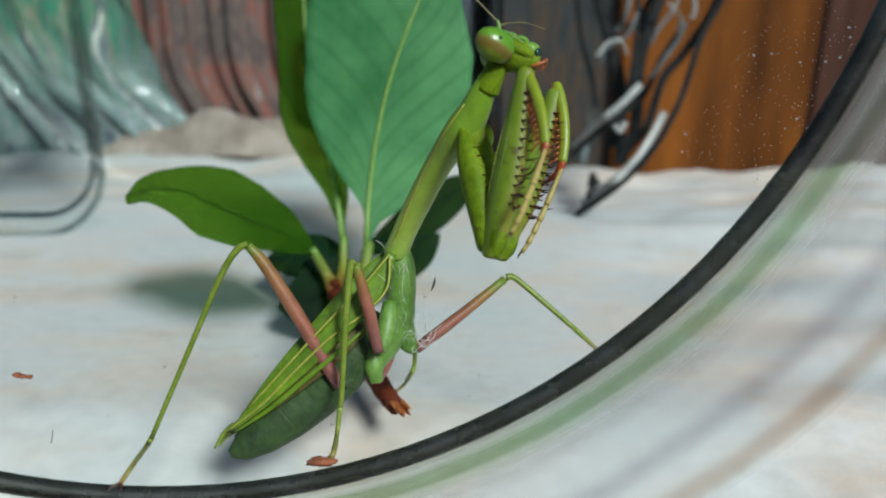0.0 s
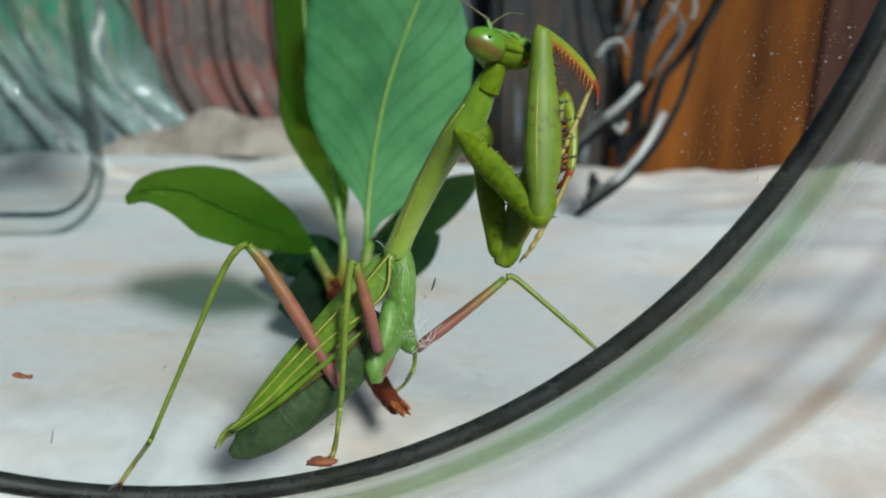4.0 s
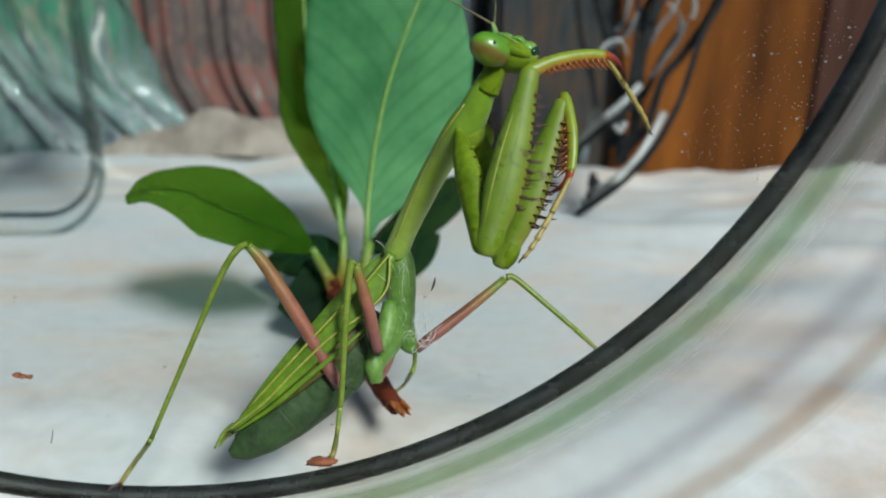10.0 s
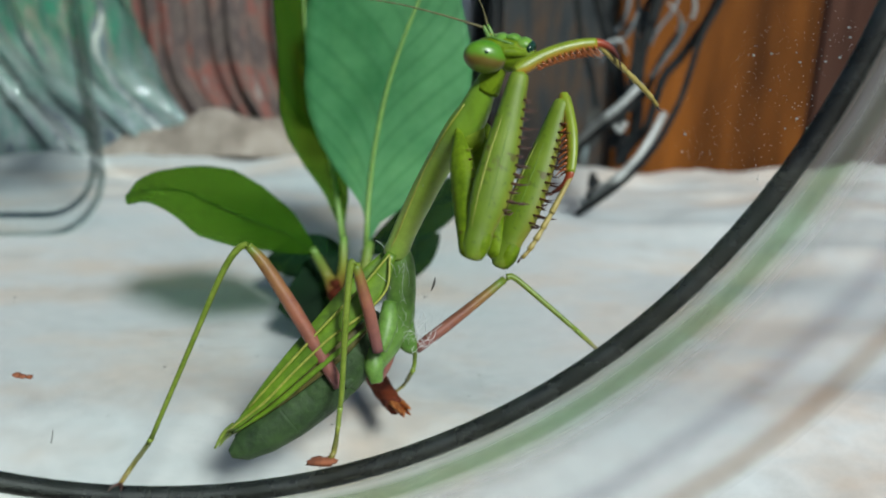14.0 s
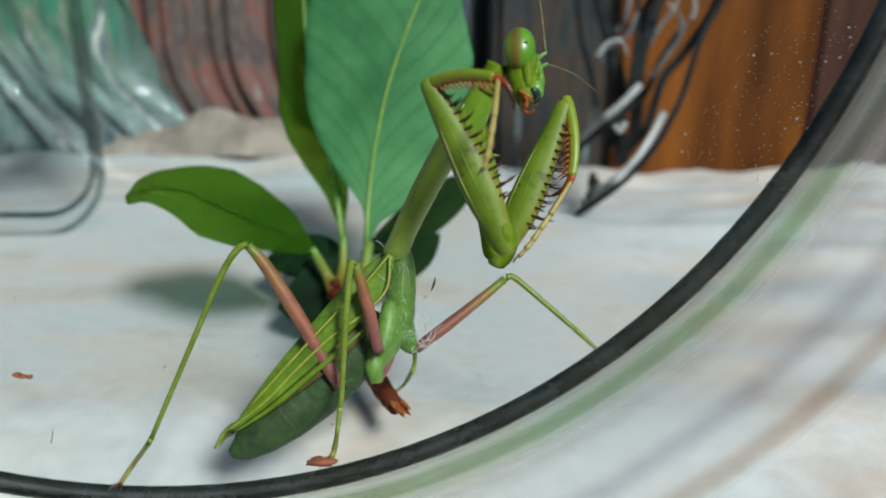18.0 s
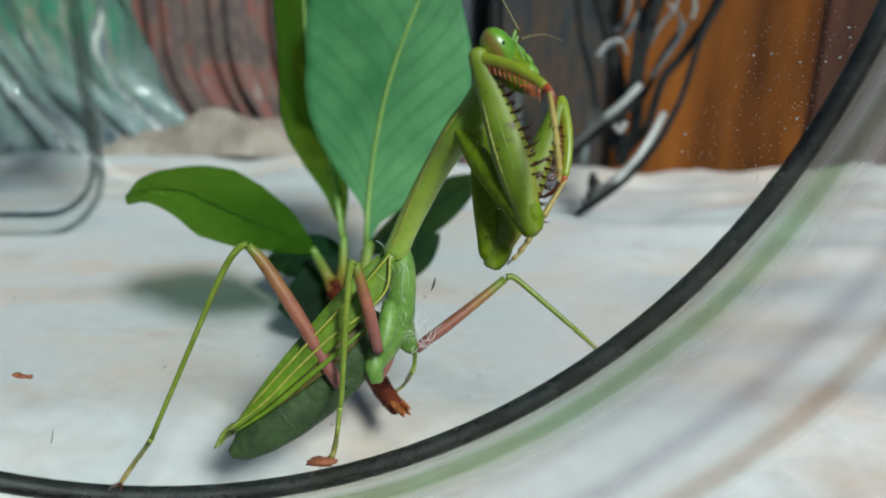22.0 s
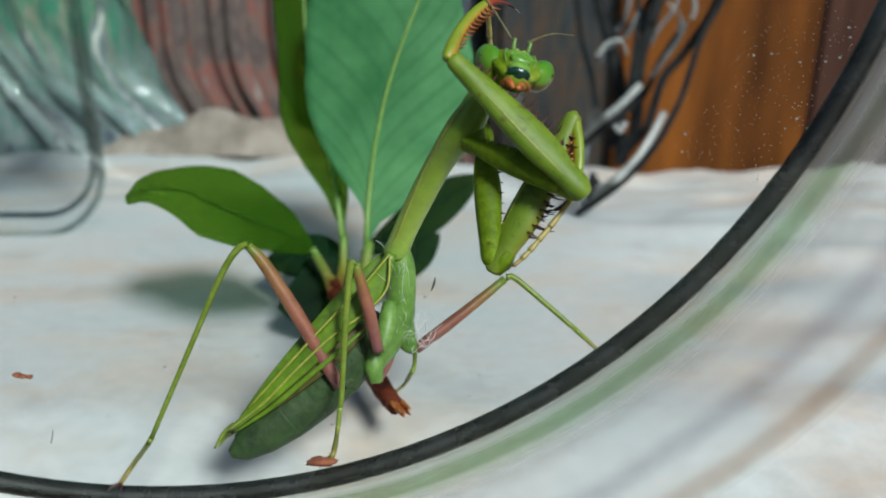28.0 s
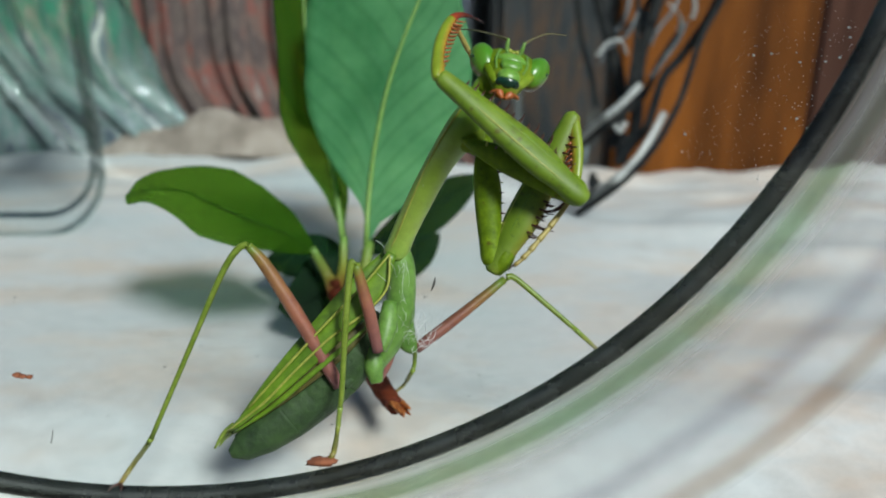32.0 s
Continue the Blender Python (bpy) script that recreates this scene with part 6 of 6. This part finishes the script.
    walk(other_arm[2], [
        (0, pose(0.01969, -0.01566, 0.03979, -151.2, 19.1, 152.2)), (1.6, pose(0.02005, -0.01578, 0.03945, -151.0, 19.0, 151.0)), (2.5, pose(0.02060, -0.01587, 0.03922, -150.3, 18.0, 152.1)),
        (5.5, pose(0.02010, -0.01591, 0.03912, -150.6, 19.7, 154.8)), (8, pose(0.02035, -0.01594, 0.03903, -150.3, 18.9, 154.3)), (14, pose(0.02035, -0.01597, 0.03893, -150.1, 18.7, 154.5)),
        (16.5, pose(0.02070, -0.01608, 0.03865, -149.2, 16.9, 154.5)), (18.6, pose(0.02045, -0.01608, 0.03865, -149.2, 17.2, 156.0)), (21.4, pose(0.01995, -0.01608, 0.03865, -149.4, 17.3, 154.6)),
        (22.4, pose(0.02025, -0.01611, 0.03855, -149.1, 16.4, 153.5)), (24, pose(0.02065, -0.01632, 0.03798, -148.6, 16.5, 154.8)), (25.5, pose(0.02100, -0.01649, 0.03751, -147.7, 15.1, 155.2)),
        (27.5, pose(0.02116, -0.01654, 0.03737, -147.4, 14.6, 155.4)), (30, pose(0.02106, -0.01656, 0.03732, -147.4, 14.7, 155.3)), (32, pose(0.02106, -0.01656, 0.03732, -147.5, 14.8, 155.1))])
    walk(other_arm[3], [
        (0, pose(0.01990, -0.01980, 0.03366, -154.2, -21.3, 171.6)), (1.6, pose(0.02015, -0.01994, 0.03333, -160.3, -20.5, 172.3)), (2.5, pose(0.02063, -0.02004, 0.03311, -160.1, -23.9, 170.7)),
        (5.5, pose(0.02052, -0.02012, 0.03305, -156.7, -24.6, 170.3)), (8, pose(0.02063, -0.02015, 0.03295, -152.6, -25.5, 169.7)), (14, pose(0.02062, -0.02019, 0.03285, -152.2, -26.6, 169.2)),
        (16.5, pose(0.02074, -0.02029, 0.03257, -147.4, -29.6, 167.4)), (18.6, pose(0.02063, -0.02031, 0.03258, -147.4, -30.4, 167.0)), (21.4, pose(0.02004, -0.02030, 0.03257, -153.4, -29.0, 168.2)),
        (22.4, pose(0.02015, -0.02031, 0.03246, -150.7, -28.7, 168.1)), (24, pose(0.02063, -0.02057, 0.03193, -144.7, -31.5, 166.2)), (25.5, pose(0.02082, -0.02076, 0.03147, -143.8, -34.6, 164.5)),
        (27.5, pose(0.02093, -0.02082, 0.03134, -143.5, -36.1, 163.7)), (30, pose(0.02083, -0.02084, 0.03129, -139.2, -35.2, 163.5)), (32, pose(0.02083, -0.02084, 0.03129, -139.1, -35.4, 163.4))])
    walk(head, [
        (0, pose(0.01488, -0.01679, 0.04314, 63.7, -18.1, -97.5)), (3, pose(0.01424, -0.01672, 0.04332, 69.8, -15.8, -102.5)), (3.5, pose(0.01414, -0.01672, 0.04332, 69.8, -15.8, -102.5)),
        (5.5, pose(0.01473, -0.01675, 0.04323, 63.7, -18.1, -97.5)), (9, pose(0.01473, -0.01679, 0.04314, 65.9, -16.6, -99.5)), (11, pose(0.01453, -0.01685, 0.04295, 73.5, -6.0, -105.9)),
        (13, pose(0.01444, -0.01687, 0.04291, 78.7, 7.5, -111.6)), (14.2, pose(0.01444, -0.01679, 0.04314, 77.0, -5.5, -105.4)), (14.5, pose(0.01473, -0.01672, 0.04332, 62.4, -17.8, -96.3)),
        (15.1, pose(0.01522, -0.01689, 0.04286, 50.2, -29.6, -102.3)), (15.8, pose(0.01619, -0.01722, 0.04194, 39.6, -47.0, -121.1)), (16.5, pose(0.01668, -0.01742, 0.04139, 52.4, -50.9, -155.9)),
        (17, pose(0.01678, -0.01755, 0.04102, 57.9, -64.7, -158.3)), (17.5, pose(0.01678, -0.01762, 0.04084, 62.9, -75.8, -164.0)), (17.8, pose(0.01673, -0.01757, 0.04098, 10.3, -64.8, -108.6)),
        (18, pose(0.01649, -0.01742, 0.04139, 3.1, -49.4, -101.2)), (18.2, pose(0.01619, -0.01719, 0.04203, 21.5, -30.8, -106.6)), (18.6, pose(0.01561, -0.01705, 0.04240, 31.7, -24.5, -99.9)),
        (19, pose(0.01551, -0.01705, 0.04240, 31.7, -24.5, -99.9)), (21.4, pose(0.01536, -0.01709, 0.04231, 32.0, -24.9, -101.1)), (22.1, pose(0.01512, -0.01709, 0.04231, 38.1, -26.2, -104.0)),
        (22.4, pose(0.01580, -0.01712, 0.04222, 46.0, -36.0, -116.5)), (22.7, pose(0.01644, -0.01729, 0.04176, 52.9, -43.3, -146.8)), (23, pose(0.01649, -0.01732, 0.04167, 53.4, -49.9, -150.5)),
        (24, pose(0.01678, -0.01732, 0.04167, 31.8, -48.7, -117.3)), (25.5, pose(0.01698, -0.01739, 0.04148, 38.9, -43.0, -134.8)), (26.2, pose(0.01658, -0.01737, 0.04153, 49.7, -34.6, -155.2)),
        (27, pose(0.01590, -0.01735, 0.04158, 59.4, -21.7, -168.3)), (27.5, pose(0.01575, -0.01732, 0.04167, 67.4, -16.1, -176.5)), (28, pose(0.01580, -0.01732, 0.04167, 68.4, -16.2, -179.7)),
        (29, pose(0.01566, -0.01729, 0.04176, 64.4, -15.8, 179.2)), (30, pose(0.01541, -0.01725, 0.04185, 59.6, -14.4, 178.5)), (31, pose(0.01527, -0.01729, 0.04176, 56.3, -14.2, 177.9)),
        (32, pose(0.01522, -0.01735, 0.04158, 54.1, -14.0, 177.3))])
    walk(antennae[0], [
        (0, pose(0.01416, -0.01666, 0.04566, 35.1, 31.9, -147.5)), (3, pose(0.01325, -0.01661, 0.04576, 43.4, 43.1, -139.0)), (5.5, pose(0.01401, -0.01663, 0.04575, 39.8, 39.0, -142.9)),
        (9, pose(0.01391, -0.01670, 0.04564, 41.4, 40.9, -141.1)), (11, pose(0.01330, -0.01704, 0.04527, 55.5, 51.5, -126.2)), (13, pose(0.01282, -0.01734, 0.04493, 61.4, 54.2, -117.4)),
        (14.2, pose(0.01307, -0.01697, 0.04538, 58.4, 52.8, -123.0)), (14.5, pose(0.01406, -0.01663, 0.04586, 41.0, 40.1, -141.5)), (15.1, pose(0.01520, -0.01628, 0.04543, 33.6, 28.1, -148.5)),
        (15.8, pose(0.01714, -0.01626, 0.04420, 28.8, 15.2, -150.5)), (16.5, pose(0.01793, -0.01659, 0.04357, 24.1, 0.5, -145.5)), (17.5, pose(0.01867, -0.01635, 0.04217, 6.4, -18.9, -109.5)),
        (17.8, pose(0.01865, -0.01662, 0.04253, 15.0, -11.0, -130.0)), (18, pose(0.01838, -0.01688, 0.04315, 17.7, -7.0, -143.7)), (18.2, pose(0.01738, -0.01700, 0.04438, 23.8, 4.6, -154.2)), (18.6, pose(0.01632, -0.01685, 0.04493, 24.3, 8.8, -157.4)), (21.4, pose(0.01606, -0.01688, 0.04484, 25.5, 12.2, -157.1)),
        (22.4, pose(0.01622, -0.01636, 0.04471, 31.6, 24.0, -150.4)), (22.7, pose(0.01727, -0.01642, 0.04411, 34.5, 27.1, -146.6)), (25.5, pose(0.01803, -0.01682, 0.04383, 20.0, -9.6, -129.4)),
        (26.2, pose(0.01726, -0.01692, 0.04403, 24.2, -2.4, -138.5)), (27.5, pose(0.01562, -0.01644, 0.04415, 30.3, 15.2, -147.5)), (30, pose(0.01530, -0.01669, 0.04442, 36.5, 29.1, -158.5)),
        (32, pose(0.01510, -0.01703, 0.04419, 67.8, 73.9, -177.1))])
    walk(antennae[1], [
        (0, pose(0.01435, -0.01523, 0.04520, -62.9, 69.9, -18.3)), (3, pose(0.01357, -0.01517, 0.04535, -40.2, 67.1, 11.5)), (5.5, pose(0.01420, -0.01520, 0.04529, -11.4, 66.6, 55.7)),
        (9, pose(0.01415, -0.01526, 0.04520, -7.1, 64.4, 62.3)), (11, pose(0.01371, -0.01559, 0.04512, 25.4, 40.3, 131.8)), (13, pose(0.01337, -0.01594, 0.04513, 25.1, 40.2, 137.1)),
        (14.2, pose(0.01347, -0.01552, 0.04523, 23.5, 41.6, 131.2)), (14.5, pose(0.01422, -0.01519, 0.04541, -52.2, 67.5, -3.5)), (15.1, pose(0.01548, -0.01500, 0.04468, -68.0, 67.6, -25.7)),
        (15.8, pose(0.01768, -0.01538, 0.04310, -82.4, 65.9, -47.7)), (16.5, pose(0.01880, -0.01621, 0.04238, -95.7, 61.6, -76.6)), (17.5, pose(0.01903, -0.01625, 0.04069, -105.6, 65.1, -71.1)),
        (17.8, pose(0.01884, -0.01600, 0.04115, -111.4, 67.5, -77.8)), (18, pose(0.01857, -0.01591, 0.04199, 56.2, 111.0, 88.7)), (18.2, pose(0.01774, -0.01575, 0.04359, -113.0, 69.8, -80.1)), (18.6, pose(0.01656, -0.01550, 0.04430, -102.7, 82.9, -58.3)), (21.4, pose(0.01633, -0.01553, 0.04420, -76.7, 82.5, -32.5)),
        (22.4, pose(0.01678, -0.01526, 0.04381, -50.8, 71.1, 1.6)), (22.7, pose(0.01819, -0.01582, 0.04306, -77.7, 66.5, -30.7)), (25.5, pose(0.01881, -0.01603, 0.04279, -68.1, 64.8, -20.9)),
        (26.2, pose(0.01840, -0.01639, 0.04317, -68.1, 64.8, -20.9)), (27.5, pose(0.01708, -0.01635, 0.04373, -59.1, 61.4, -13.6)), (30, pose(0.01677, -0.01673, 0.04405, -52.9, 57.3, -9.9)),
        (32, pose(0.01657, -0.01710, 0.04382, -53.4, 60.7, -4.1))])


motions()
